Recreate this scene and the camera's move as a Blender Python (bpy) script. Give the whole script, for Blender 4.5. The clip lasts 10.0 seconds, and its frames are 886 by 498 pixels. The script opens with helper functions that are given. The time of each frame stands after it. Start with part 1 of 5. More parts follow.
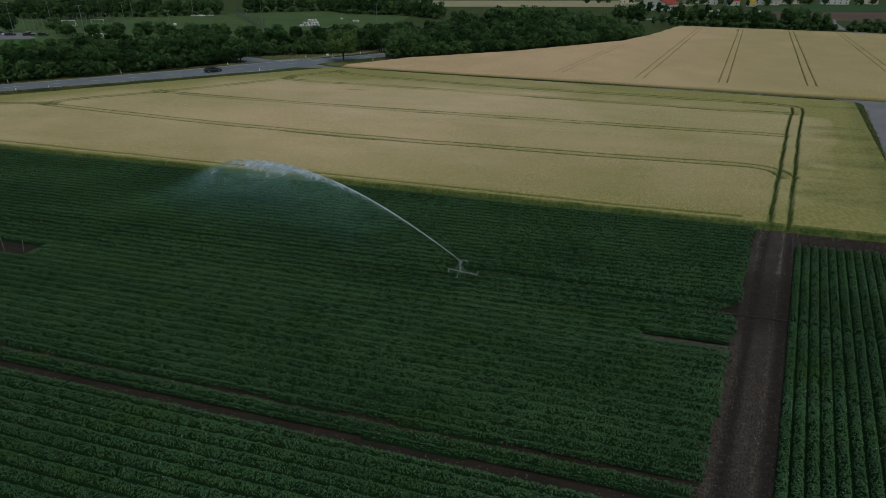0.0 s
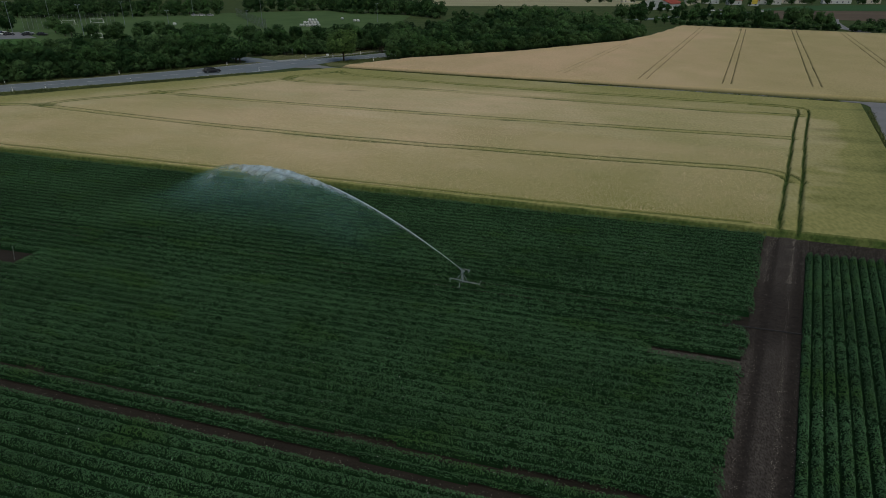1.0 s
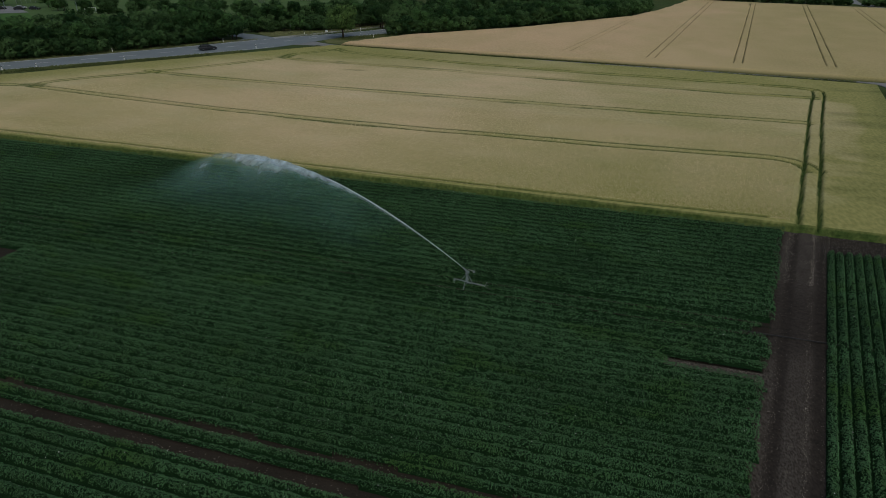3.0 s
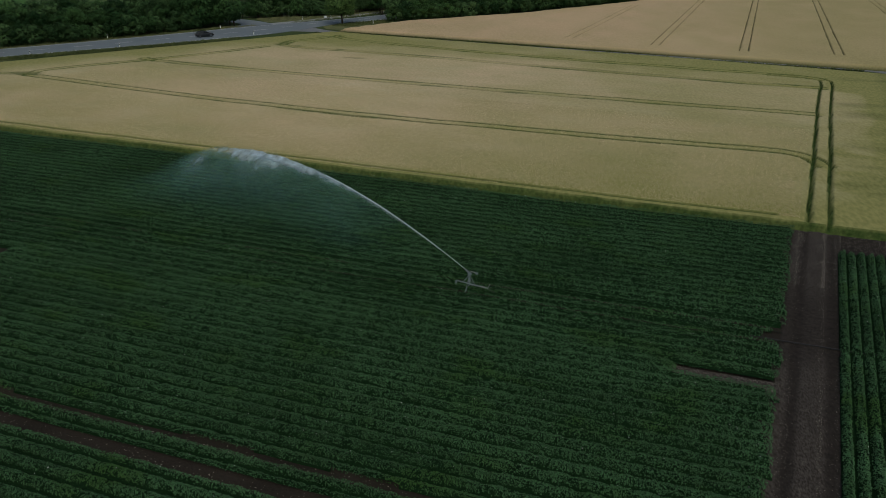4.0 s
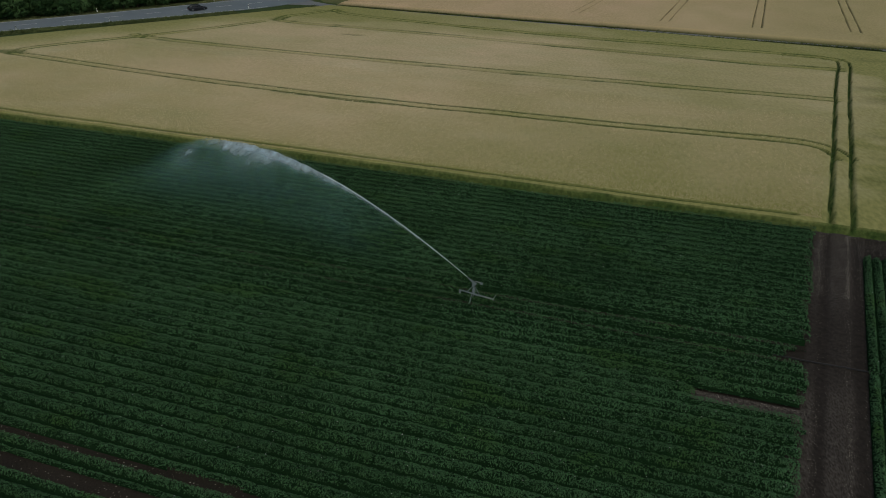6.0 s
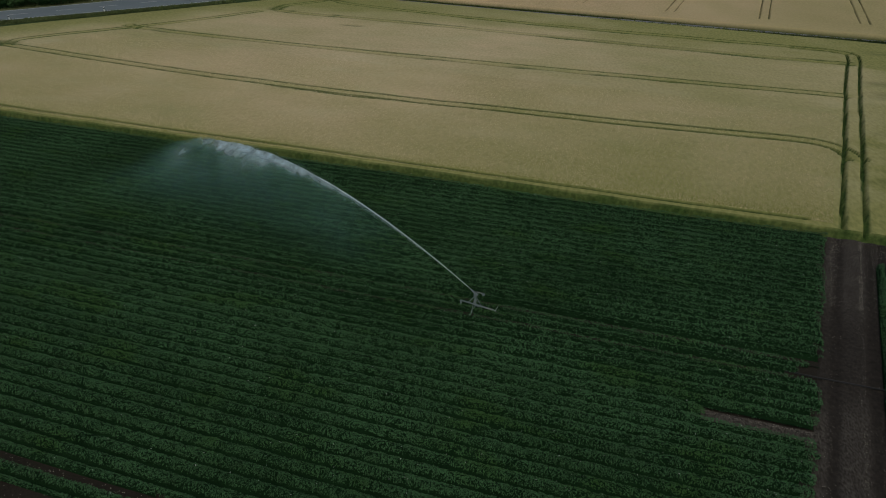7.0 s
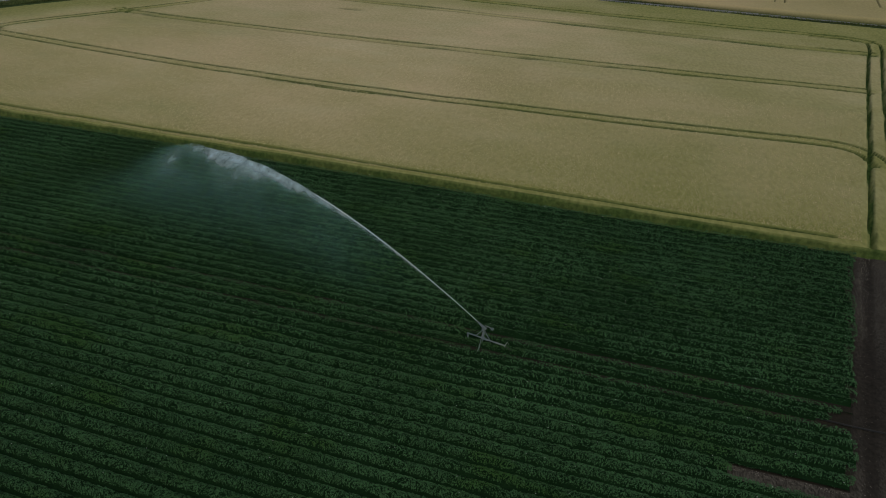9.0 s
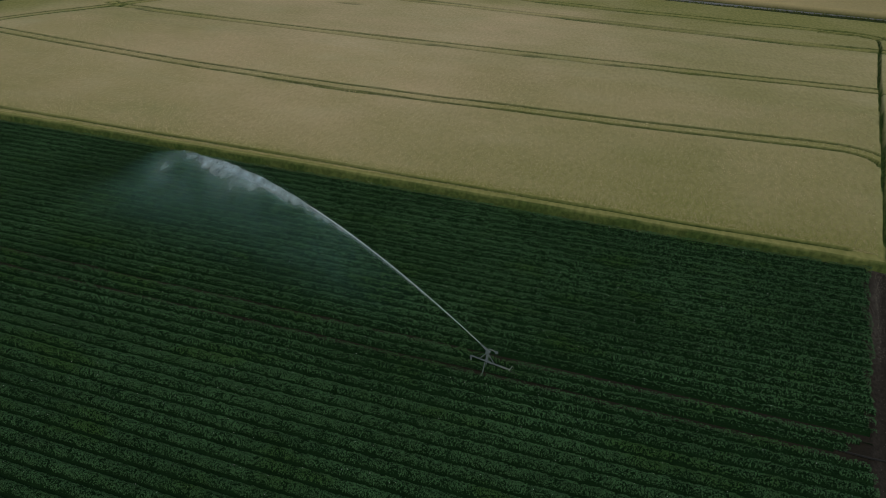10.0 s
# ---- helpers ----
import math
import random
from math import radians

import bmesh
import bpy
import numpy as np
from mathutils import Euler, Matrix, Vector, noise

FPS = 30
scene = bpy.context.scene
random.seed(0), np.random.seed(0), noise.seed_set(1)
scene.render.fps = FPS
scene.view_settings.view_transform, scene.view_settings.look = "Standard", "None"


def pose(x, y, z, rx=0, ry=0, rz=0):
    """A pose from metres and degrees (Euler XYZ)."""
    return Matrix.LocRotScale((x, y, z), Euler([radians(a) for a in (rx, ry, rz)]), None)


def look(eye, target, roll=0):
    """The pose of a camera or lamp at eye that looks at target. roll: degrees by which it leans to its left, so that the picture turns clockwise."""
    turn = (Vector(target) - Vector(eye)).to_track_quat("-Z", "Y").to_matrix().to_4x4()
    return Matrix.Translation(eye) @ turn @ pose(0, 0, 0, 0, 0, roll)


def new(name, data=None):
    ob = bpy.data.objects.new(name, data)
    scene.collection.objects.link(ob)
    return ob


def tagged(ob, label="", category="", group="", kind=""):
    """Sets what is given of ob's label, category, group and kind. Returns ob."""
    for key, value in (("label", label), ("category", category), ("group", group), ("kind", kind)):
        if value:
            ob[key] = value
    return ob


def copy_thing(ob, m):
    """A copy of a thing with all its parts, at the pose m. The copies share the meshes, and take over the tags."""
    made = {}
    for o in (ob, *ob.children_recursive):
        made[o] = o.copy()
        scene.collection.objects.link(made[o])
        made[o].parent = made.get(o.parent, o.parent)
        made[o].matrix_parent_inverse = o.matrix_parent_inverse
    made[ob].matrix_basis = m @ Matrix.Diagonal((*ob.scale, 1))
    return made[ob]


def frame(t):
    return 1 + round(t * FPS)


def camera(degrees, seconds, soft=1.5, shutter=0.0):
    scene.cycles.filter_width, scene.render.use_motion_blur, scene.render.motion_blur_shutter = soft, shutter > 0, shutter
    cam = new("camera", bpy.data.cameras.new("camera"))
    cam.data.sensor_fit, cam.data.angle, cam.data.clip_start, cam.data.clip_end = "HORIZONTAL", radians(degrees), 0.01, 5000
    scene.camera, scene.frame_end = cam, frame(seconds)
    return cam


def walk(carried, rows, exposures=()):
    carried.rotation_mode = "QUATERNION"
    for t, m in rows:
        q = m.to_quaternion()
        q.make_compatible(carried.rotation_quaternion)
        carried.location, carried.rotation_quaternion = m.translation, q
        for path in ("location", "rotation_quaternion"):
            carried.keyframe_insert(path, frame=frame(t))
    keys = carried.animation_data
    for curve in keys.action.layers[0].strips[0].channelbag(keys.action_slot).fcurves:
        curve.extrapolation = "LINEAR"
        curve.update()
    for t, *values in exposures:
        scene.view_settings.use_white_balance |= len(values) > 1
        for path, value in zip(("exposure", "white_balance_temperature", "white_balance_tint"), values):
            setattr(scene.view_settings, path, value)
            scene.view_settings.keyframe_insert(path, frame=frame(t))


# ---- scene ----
# ---------------------------------------------------------------- camera
cam = camera(73.0, 10.0, soft=0.75)
# seconds, eye x, y, z, heading, pitch, lean to the left
ROWS = [
    (0.0, 0.000, 0.000, 23.484, 16.301, -24.200, 0.0),
    (0.5, -0.262, 0.790, 23.490, 16.338, -24.199, 0.0),
    (1.0, -0.530, 1.581, 23.614, 16.371, -24.273, 0.0),
    (1.5, -0.818, 2.327, 23.780, 16.396, -24.565, 0.0),
    (2.0, -1.107, 3.036, 23.856, 16.423, -25.175, 0.0),
    (2.5, -1.357, 3.776, 24.027, 16.451, -25.873, 0.03),
    (4.0, -2.229, 6.151, 24.705, 16.490, -27.935, 0.11),
    (4.5, -2.521, 6.976, 24.989, 16.474, -28.637, 0.14),
    (5.0, -2.845, 7.834, 25.250, 16.481, -29.342, 0.17),
    (5.5, -3.191, 8.731, 25.493, 16.485, -30.014, 0.20),
    (7.0, -4.088, 11.624, 26.294, 16.545, -31.815, 0.35),
    (7.5, -4.477, 12.632, 26.654, 16.557, -32.422, 0.38),
    (8.0, -4.894, 13.669, 27.062, 16.556, -33.051, 0.41),
    (8.5, -5.326, 14.708, 27.473, 16.557, -33.672, 0.43),
    (9.0, -5.753, 15.804, 27.849, 16.558, -34.262, 0.46),
    (9.5, -6.179, 16.932, 28.184, 16.533, -34.818, 0.48),
    (10.0, -6.625, 18.100, 28.544, 16.511, -35.308, 0.50),
]


def flown(x, y, z, yaw, pitch, roll):
    a, p = radians(yaw), radians(pitch)
    way = Vector((-math.sin(a) * math.cos(p), math.cos(a) * math.cos(p), math.sin(p)))
    return look((x, y, z), Vector((x, y, z)) + 2 * way, roll)


EXPOSURE = -0.53
walk(cam, [(r[0], flown(*r[1:])) for r in ROWS], [(0.0, EXPOSURE - 0.03, 6450, 1), (5.0, EXPOSURE - 0.10, 6550, 0), (10.0, EXPOSURE - 0.23, 6700, -4)])

# ---------------------------------------------------------------- sky and sun (dull evening sky)
world = bpy.data.worlds.new("sky")
scene.world = world
world.use_nodes = True
nt = world.node_tree
sky = nt.nodes.new("ShaderNodeTexSky")
sky.sky_type = "NISHITA"
sky.sun_disc = False
SUN_UP, SUN_ROUND = radians(58), radians(150)
sky.sun_elevation, sky.sun_rotation = SUN_UP, SUN_ROUND
sky.air_density, sky.dust_density = 1.0, 4.0
nt.links.new(sky.outputs[0], nt.nodes["Background"].inputs[0])
nt.nodes["Background"].inputs[1].default_value = 0.10
sun = new("sun", bpy.data.lights.new("sun", "SUN"))
sun.data.energy, sun.data.angle, sun.data.color = 0.6, radians(40), (1.0, 0.96, 0.9)
sun.matrix_basis = look((0, 0, 60), Vector((0, 0, 60)) - Vector((math.sin(SUN_ROUND) * math.cos(SUN_UP), math.cos(SUN_ROUND) * math.cos(SUN_UP), math.sin(SUN_UP))))

# ---------------------------------------------------------------- materials
rng = np.random.default_rng(7)


def material(name, low, high, scale=4.0, rough=0.9, fine=30.0, bump=0.3, mid=None, spec=0.3, island=0.0, metal=0.0, dist=0.02, detail=4.0, objvar=0.0, stretch=(1, 1, 1)):
    """A surface whose colour wanders between two tones at two sizes, with fine relief; island: spread of tone from piece to piece."""
    m = bpy.data.materials.new(name)
    m.use_nodes = True
    t = m.node_tree
    b = t.nodes["Principled BSDF"]
    geo = t.nodes.new("ShaderNodeNewGeometry")
    big, small = t.nodes.new("ShaderNodeTexNoise"), t.nodes.new("ShaderNodeTexNoise")
    big.inputs["Scale"].default_value, big.inputs["Detail"].default_value = 1.0 / scale, detail
    small.inputs["Scale"].default_value, small.inputs["Detail"].default_value = fine, 3.0
    mix = t.nodes.new("ShaderNodeMath")
    mix.operation = "MULTIPLY_ADD"
    mix.inputs[1].default_value = 0.55
    half = t.nodes.new("ShaderNodeMath")
    half.operation = "MULTIPLY"
    half.inputs[1].default_value = 0.45
    ramp = t.nodes.new("ShaderNodeValToRGB")
    e = ramp.color_ramp.elements
    e[0].position, e[0].color = 0.3, (*low, 1)
    e[1].position, e[1].color = 0.7, (*high, 1)
    if mid:
        e.new(0.5).color = (*mid, 1)
    scaled = t.nodes.new("ShaderNodeVectorMath")
    scaled.operation = "MULTIPLY"
    scaled.inputs[1].default_value = stretch
    t.links.new(geo.outputs["Position"], scaled.inputs[0])
    for n in (big, small):
        t.links.new(scaled.outputs[0], n.inputs["Vector"])
    t.links.new(small.outputs["Fac"], half.inputs[0])
    t.links.new(big.outputs["Fac"], mix.inputs[0])
    t.links.new(half.outputs[0], mix.inputs[2])
    fac = mix.outputs[0]
    if island or objvar:
        add = t.nodes.new("ShaderNodeMath")
        add.operation = "MULTIPLY_ADD"
        if objvar:
            info = t.nodes.new("ShaderNodeObjectInfo")
            t.links.new(info.outputs["Random"], add.inputs[0])
        else:
            t.links.new(geo.outputs["Random Per Island"], add.inputs[0])
        add.inputs[1].default_value = island or objvar
        sub = t.nodes.new("ShaderNodeMath")
        sub.operation = "SUBTRACT"
        t.links.new(fac, sub.inputs[0])
        sub.inputs[1].default_value = (island or objvar) * 0.5
        t.links.new(sub.outputs[0], add.inputs[2])
        fac = add.outputs[0]
        if island and objvar:
            both = t.nodes.new("ShaderNodeMath")
            both.operation = "MULTIPLY_ADD"
            t.links.new(geo.outputs["Random Per Island"], both.inputs[0])
            both.inputs[1].default_value = island
            shift = t.nodes.new("ShaderNodeMath")
            shift.operation = "SUBTRACT"
            t.links.new(fac, shift.inputs[0])
            shift.inputs[1].default_value = island * 0.5
            t.links.new(shift.outputs[0], both.inputs[2])
            fac = both.outputs[0]
            add.inputs[1].default_value = objvar
            sub.inputs[1].default_value = objvar * 0.5
    t.links.new(fac, ramp.inputs[0])
    t.links.new(ramp.outputs[0], b.inputs["Base Color"])
    b.inputs["Roughness"].default_value, b.inputs["Metallic"].default_value = rough, metal
    b.inputs["Specular IOR Level"].default_value = spec
    if bump:
        bn = t.nodes.new("ShaderNodeBump")
        bn.inputs["Strength"].default_value, bn.inputs["Distance"].default_value = bump, dist
        t.links.new(small.outputs["Fac"], bn.inputs["Height"])
        t.links.new(bn.outputs[0], b.inputs["Normal"])
    return m


def mixed(m, attribute, low, high, grain=2.6):
    """Blends a material's colour towards a second noisy tone by a mesh attribute."""
    t = m.node_tree
    b = t.nodes["Principled BSDF"]
    was = b.inputs["Base Color"].links[0].from_socket
    at = t.nodes.new("ShaderNodeAttribute")
    at.attribute_name = attribute
    noise_ = t.nodes.new("ShaderNodeTexNoise")
    noise_.inputs["Scale"].default_value, noise_.inputs["Detail"].default_value = grain, 6.0
    geo = t.nodes.new("ShaderNodeNewGeometry")
    scaled = t.nodes.new("ShaderNodeVectorMath")
    scaled.operation = "MULTIPLY"
    scaled.inputs[1].default_value = (1, 0.45, 1)
    t.links.new(geo.outputs["Position"], scaled.inputs[0])
    t.links.new(scaled.outputs[0], noise_.inputs["Vector"])
    ramp = t.nodes.new("ShaderNodeValToRGB")
    ramp.color_ramp.elements[0].position, ramp.color_ramp.elements[0].color = 0.35, (*low, 1)
    ramp.color_ramp.elements[1].position, ramp.color_ramp.elements[1].color = 0.65, (*high, 1)
    t.links.new(noise_.outputs["Fac"], ramp.inputs[0])
    mx = t.nodes.new("ShaderNodeMix")
    mx.data_type = "RGBA"
    t.links.new(at.outputs["Fac"], mx.inputs[0])
    t.links.new(was, mx.inputs[6])
    t.links.new(ramp.outputs[0], mx.inputs[7])
    t.links.new(mx.outputs[2], b.inputs["Base Color"])
    return m


def tinted(m, size, low, high, colour, amount, stretch=(1, 1, 1)):
    """Lets patches of a second hue, of about that size in metres, show through a material's colour."""
    t = m.node_tree
    b = t.nodes["Principled BSDF"]
    was = b.inputs["Base Color"].links[0].from_socket
    geo, scaled, noise_, span, mx = (t.nodes.new("ShaderNode" + k) for k in ("NewGeometry", "VectorMath", "TexNoise", "MapRange", "Mix"))
    scaled.operation = "MULTIPLY"
    scaled.inputs[1].default_value = stretch
    noise_.inputs["Scale"].default_value, noise_.inputs["Detail"].default_value = 1.0 / size, 3.0
    span.inputs["From Min"].default_value, span.inputs["From Max"].default_value, span.inputs["To Max"].default_value = low, high, amount
    mx.data_type = "RGBA"
    mx.inputs[7].default_value = (*colour, 1)
    t.links.new(geo.outputs["Position"], scaled.inputs[0])
    t.links.new(scaled.outputs[0], noise_.inputs["Vector"])
    t.links.new(noise_.outputs["Fac"], span.inputs["Value"])
    t.links.new(span.outputs["Result"], mx.inputs[0])
    t.links.new(was, mx.inputs[6])
    t.links.new(mx.outputs[2], b.inputs["Base Color"])
    return m


M_SOIL = material("soil", (0.020, 0.0165, 0.013), (0.048, 0.039, 0.031), 3.0, 0.95, 9.0, 0.6, spec=0.15, dist=0.05)
M_TRACK = material("track_soil", (0.014, 0.0115, 0.0095), (0.040, 0.032, 0.027), 0.35, 0.95, 7.0, 0.6, spec=0.15, dist=0.04)
mixed(M_TRACK, "dry", (0.034, 0.028, 0.023), (0.125, 0.108, 0.094), 11.0)
M_GRASS = material("meadow_grass", (0.035, 0.062, 0.018), (0.085, 0.110, 0.038), 12.0, 0.95, 2.5, 0.8, spec=0.1, dist=0.15)
M_PITCH = material("mown_grass", (0.060, 0.110, 0.038), (0.108, 0.165, 0.060), 18.0, 0.95, 1.5, 0.3, spec=0.1)
M_ASPHALT = material("asphalt", (0.15, 0.178, 0.20), (0.22, 0.25, 0.275), 9.0, 0.75, 20.0, 0.2, spec=0.35, dist=0.01)
M_CONCRETE = material("farm_lane", (0.17, 0.175, 0.19), (0.26, 0.26, 0.27), 5.0, 0.85, 10.0, 0.2, spec=0.3)
M_PAINT = material("road_paint", (0.55, 0.55, 0.53), (0.78, 0.78, 0.76), 2.0, 0.7, 8.0, 0.1)
# far darker than the leaves: shade in the gaps is put into the colour
M_POTATO_SHADE = material("potato_gap_shade", (0.006, 0.018, 0.006), (0.015, 0.041, 0.015), 1.2, 0.9, 13.0, 1.0, spec=0.05, dist=0.08)
M_LEAF = material("potato_leaf", (0.027, 0.063, 0.024), (0.089, 0.191, 0.086), 6.0, 0.6, 30.0, 0.0, spec=0.08, island=0.36, detail=2.0, stretch=(0.5, 1, 1))
tinted(M_LEAF, 2.6, 0.55, 0.68, (0.054, 0.122, 0.020), 0.55, (0.45, 1, 1))
tinted(M_LEAF, 1.1, 0.60, 0.70, (0.040, 0.066, 0.034), 0.3, (0.6, 1, 1))
M_BLOSSOM = material("potato_blossom", (0.42, 0.40, 0.42), (0.70, 0.68, 0.70), 1.0, 0.8, 9.0, 0.0)
M_WHEAT = material("barley", (0.47, 0.385, 0.205), (0.80, 0.665, 0.44), 0.42, 0.9, 9.0, 0.08, spec=0.12, dist=0.05, mid=(0.63, 0.51, 0.305), detail=6.0, stretch=(1, 0.5, 1))
tinted(M_WHEAT, 5.0, 0.50, 0.70, (0.70, 0.63, 0.42), 0.45, (0.6, 1, 1))
mixed(M_WHEAT, "rose", (0.67, 0.51, 0.325), (0.78, 0.605, 0.405))
mixed(M_WHEAT, "green", (0.26, 0.258, 0.088), (0.36, 0.338, 0.128))
mixed(M_WHEAT, "rut_and_shade", (0.032, 0.062, 0.014), (0.078, 0.122, 0.031))
M_WHEAT2 = material("wheat", (0.48, 0.38, 0.20), (0.61, 0.49, 0.27), 22.0, 0.9, 2.6, 0.9, spec=0.15, dist=0.12)
mixed(M_WHEAT2, "rose", (0.60, 0.42, 0.25), (0.72, 0.53, 0.33))
mixed(M_WHEAT2, "green", (0.34, 0.29, 0.12), (0.46, 0.39, 0.18))
mixed(M_WHEAT2, "rut_and_shade", (0.05, 0.065, 0.02), (0.09, 0.10, 0.035))
M_EAR = material("barley_ears", (0.50, 0.43, 0.225), (0.76, 0.645, 0.41), 14.0, 0.85, 3.0, 0.0, spec=0.15, island=0.4)
M_BARK = material("bark", (0.035, 0.026, 0.018), (0.09, 0.07, 0.05), 0.6, 0.95, 8.0, 0.6, spec=0.1, dist=0.05)
M_CROWN = material("tree_leaves", (0.015, 0.044, 0.013), (0.068, 0.140, 0.044), 30.0, 0.65, 0.7, 0.0, spec=0.08, island=0.2, objvar=0.5)
M_CROWN2 = material("hedge_leaves", (0.017, 0.045, 0.014), (0.078, 0.142, 0.052), 30.0, 0.7, 0.7, 0.0, spec=0.08, island=0.2, objvar=0.5)
M_STEEL = material("galvanised_steel", (0.15, 0.18, 0.20), (0.27, 0.31, 0.34), 0.5, 0.5, 12.0, 0.1, spec=0.4, metal=0.2)
M_WHITE = material("white_paint", (0.70, 0.70, 0.68), (0.85, 0.85, 0.83), 2.0, 0.6, 5.0, 0.05)
M_BLACK = material("black_rubber", (0.012, 0.012, 0.013), (0.03, 0.03, 0.03), 0.6, 0.6, 20.0, 0.1)
M_STONE = material("field_stone", (0.15, 0.13, 0.11), (0.38, 0.345, 0.30), 1.0, 0.9, 25.0, 0.2, island=0.6)


# ---------------------------------------------------------------- mesh helpers
def mesh_of(name, verts, faces, mat, smooth=False):
    """A mesh from arrays; faces all have the same number of corners."""
    verts, faces = np.asarray(verts, np.float32), np.asarray(faces, np.int32)
    me = bpy.data.meshes.new(name)
    k = faces.shape[1]
    me.vertices.add(len(verts))
    me.vertices.foreach_set("co", verts.ravel())
    me.loops.add(faces.size)
    me.loops.foreach_set("vertex_index", faces.ravel())
    me.polygons.add(len(faces))
    me.polygons.foreach_set("loop_start", np.arange(0, faces.size, k, dtype=np.int32))
    me.polygons.foreach_set("use_smooth", np.full(len(faces), smooth))
    me.update(calc_edges=True)
    me.materials.append(mat)
    return me


def part(name, bm, mat, parent=None, label="", smooth=False):
    me = bpy.data.meshes.new(name)
    bm.to_mesh(me)
    bm.free()
    me.materials.append(mat)
    if smooth:
        me.polygons.foreach_set("use_smooth", np.full(len(me.polygons), True))
    ob = new(name, me)
    if parent:
        ob.parent = parent
    return tagged(ob, label)


def box(bm, x0, x1, y0, y1, z0, z1, m=None):
    vs = [bm.verts.new(p) for p in ((x0, y0, z0), (x1, y0, z0), (x1, y1, z0), (x0, y1, z0), (x0, y0, z1), (x1, y0, z1), (x1, y1, z1), (x0, y1, z1))]
    for f in ((3, 2, 1, 0), (4, 5, 6, 7), (0, 1, 5, 4), (1, 2, 6, 5), (2, 3, 7, 6), (3, 0, 4, 7)):
        bm.faces.new([vs[i] for i in f])
    if m is not None:
        bmesh.ops.transform(bm, matrix=m, verts=vs)
    return vs


def tube(bm, points, radii, sides=8):
    """A tapered tube through the points."""
    rings = []
    for i, p in enumerate(points):
        p = Vector(p)
        a, b = Vector(points[max(i - 1, 0)]), Vector(points[min(i + 1, len(points) - 1)])
        q = (b - a).to_track_quat("Z", "Y")
        r = radii[i] if isinstance(radii, (list, tuple)) else radii
        rings.append([bm.verts.new(p + q @ Vector((r * math.cos(6.2832 * k / sides), r * math.sin(6.2832 * k / sides), 0))) for k in range(sides)])
    for a, b in zip(rings, rings[1:]):
        for k in range(sides):
            bm.faces.new((a[k], a[(k + 1) % sides], b[(k + 1) % sides], b[k]))
    bm.faces.new(rings[0][::-1])
    bm.faces.new(rings[-1])


def waves(x, y, size, seed=0):
    """Smooth noise of about -1 to 1 on arrays, made of value lattices."""
    out, amp, total = np.zeros(np.broadcast(x, y).shape), 1.0, 0.0
    for o in range(3):
        s = size / 2**o
        u, v = x / s + 37.1 * seed + 11 * o, y / s + 17.3 * seed + 5 * o
        i, j = np.floor(u).astype(np.int64), np.floor(v).astype(np.int64)
        fu, fv = u - i, v - j
        fu, fv = fu * fu * (3 - 2 * fu), fv * fv * (3 - 2 * fv)

        def lattice(a, b):
            h = (a * 374761393 + b * 668265263 + (seed + o) * 974711) & 0xFFFFFFFF
            h = ((h ^ (h >> 13)) * 1274126177) & 0xFFFFFFFF
            return ((h ^ (h >> 16)) & 0xFFFF) / 32767.5 - 1

        out += amp * ((lattice(i, j) * (1 - fu) + lattice(i + 1, j) * fu) * (1 - fv) + (lattice(i, j + 1) * (1 - fu) + lattice(i + 1, j + 1) * fu) * fv)
        total += amp
        amp *= 0.5
    return out / total


def step(a, b, v):
    k = np.clip((v - a) / (b - a), 0, 1)
    return k * k * (3 - 2 * k)


def off_line(x, y, line):
    """Distance of the points from a line of points."""
    best = np.full(np.broadcast(x, y).shape, 1e9)
    for (ax, ay), (bx, by) in zip(line, line[1:]):
        dx, dy = bx - ax, by - ay
        k = np.clip(((x - ax) * dx + (y - ay) * dy) / (dx * dx + dy * dy), 0, 1)
        best = np.minimum(best, np.hypot(x - ax - k * dx, y - ay - k * dy))
    return best


def rounded(line, turns=2):
    """Cuts the corners of a line of points."""
    for _ in range(turns):
        cut = [line[0]]
        for (ax, ay), (bx, by) in zip(line, line[1:]):
            cut += [(0.75 * ax + 0.25 * bx, 0.75 * ay + 0.25 * by), (0.25 * ax + 0.75 * bx, 0.25 * ay + 0.75 * by)]
        line = cut + [line[-1]]
    return line


def beside(line, d):
    """The line shifted d metres to its left."""
    out = []
    for i, (x, y) in enumerate(line):
        (ax, ay), (bx, by) = line[max(i - 1, 0)], line[min(i + 1, len(line) - 1)]
        n = math.hypot(bx - ax, by - ay)
        out.append((x - (by - ay) / n * d, y + (bx - ax) / n * d))
    return out


def slab(name, outline, z, mat, thick=0.15):
    """A flat sheet of ground with an edge."""
    bm = bmesh.new()
    top = [bm.verts.new((x, y, z)) for x, y in outline]
    low = [bm.verts.new((x, y, z - thick)) for x, y in outline]
    bm.faces.new(top)
    for i in range(len(top)):
        j = (i + 1) % len(top)
        bm.faces.new((low[i], low[j], top[j], top[i]))
    bmesh.ops.recalc_face_normals(bm, faces=bm.faces)
    return tagged(part(name, bm, mat), kind="structure")


def ribbon(name, left, right, z, mat, thick=0.12):
    return slab(name, left + right[::-1], z, mat, thick)


# ---------------------------------------------------------------- ground
v = [(-2500, -2500, -0.06), (2500, -2500, -0.06), (2500, 2500, -0.06), (-2500, 2500, -0.06)]
ground = tagged(new("ground", mesh_of("ground", v, [(0, 1, 2, 3)], M_GRASS)), "flat farmland with rough green meadow grass", "ground", kind="structure")
TRACK = (math.cos(radians(76.9)), math.sin(radians(76.9)))
tagged(slab("field_soil", [(-170, -40), (70, -40), (70, 40), (30, 64.6), (-170, 68.4)], 0.0, M_SOIL), "dark brown tilled earth of the potato field", "soil")


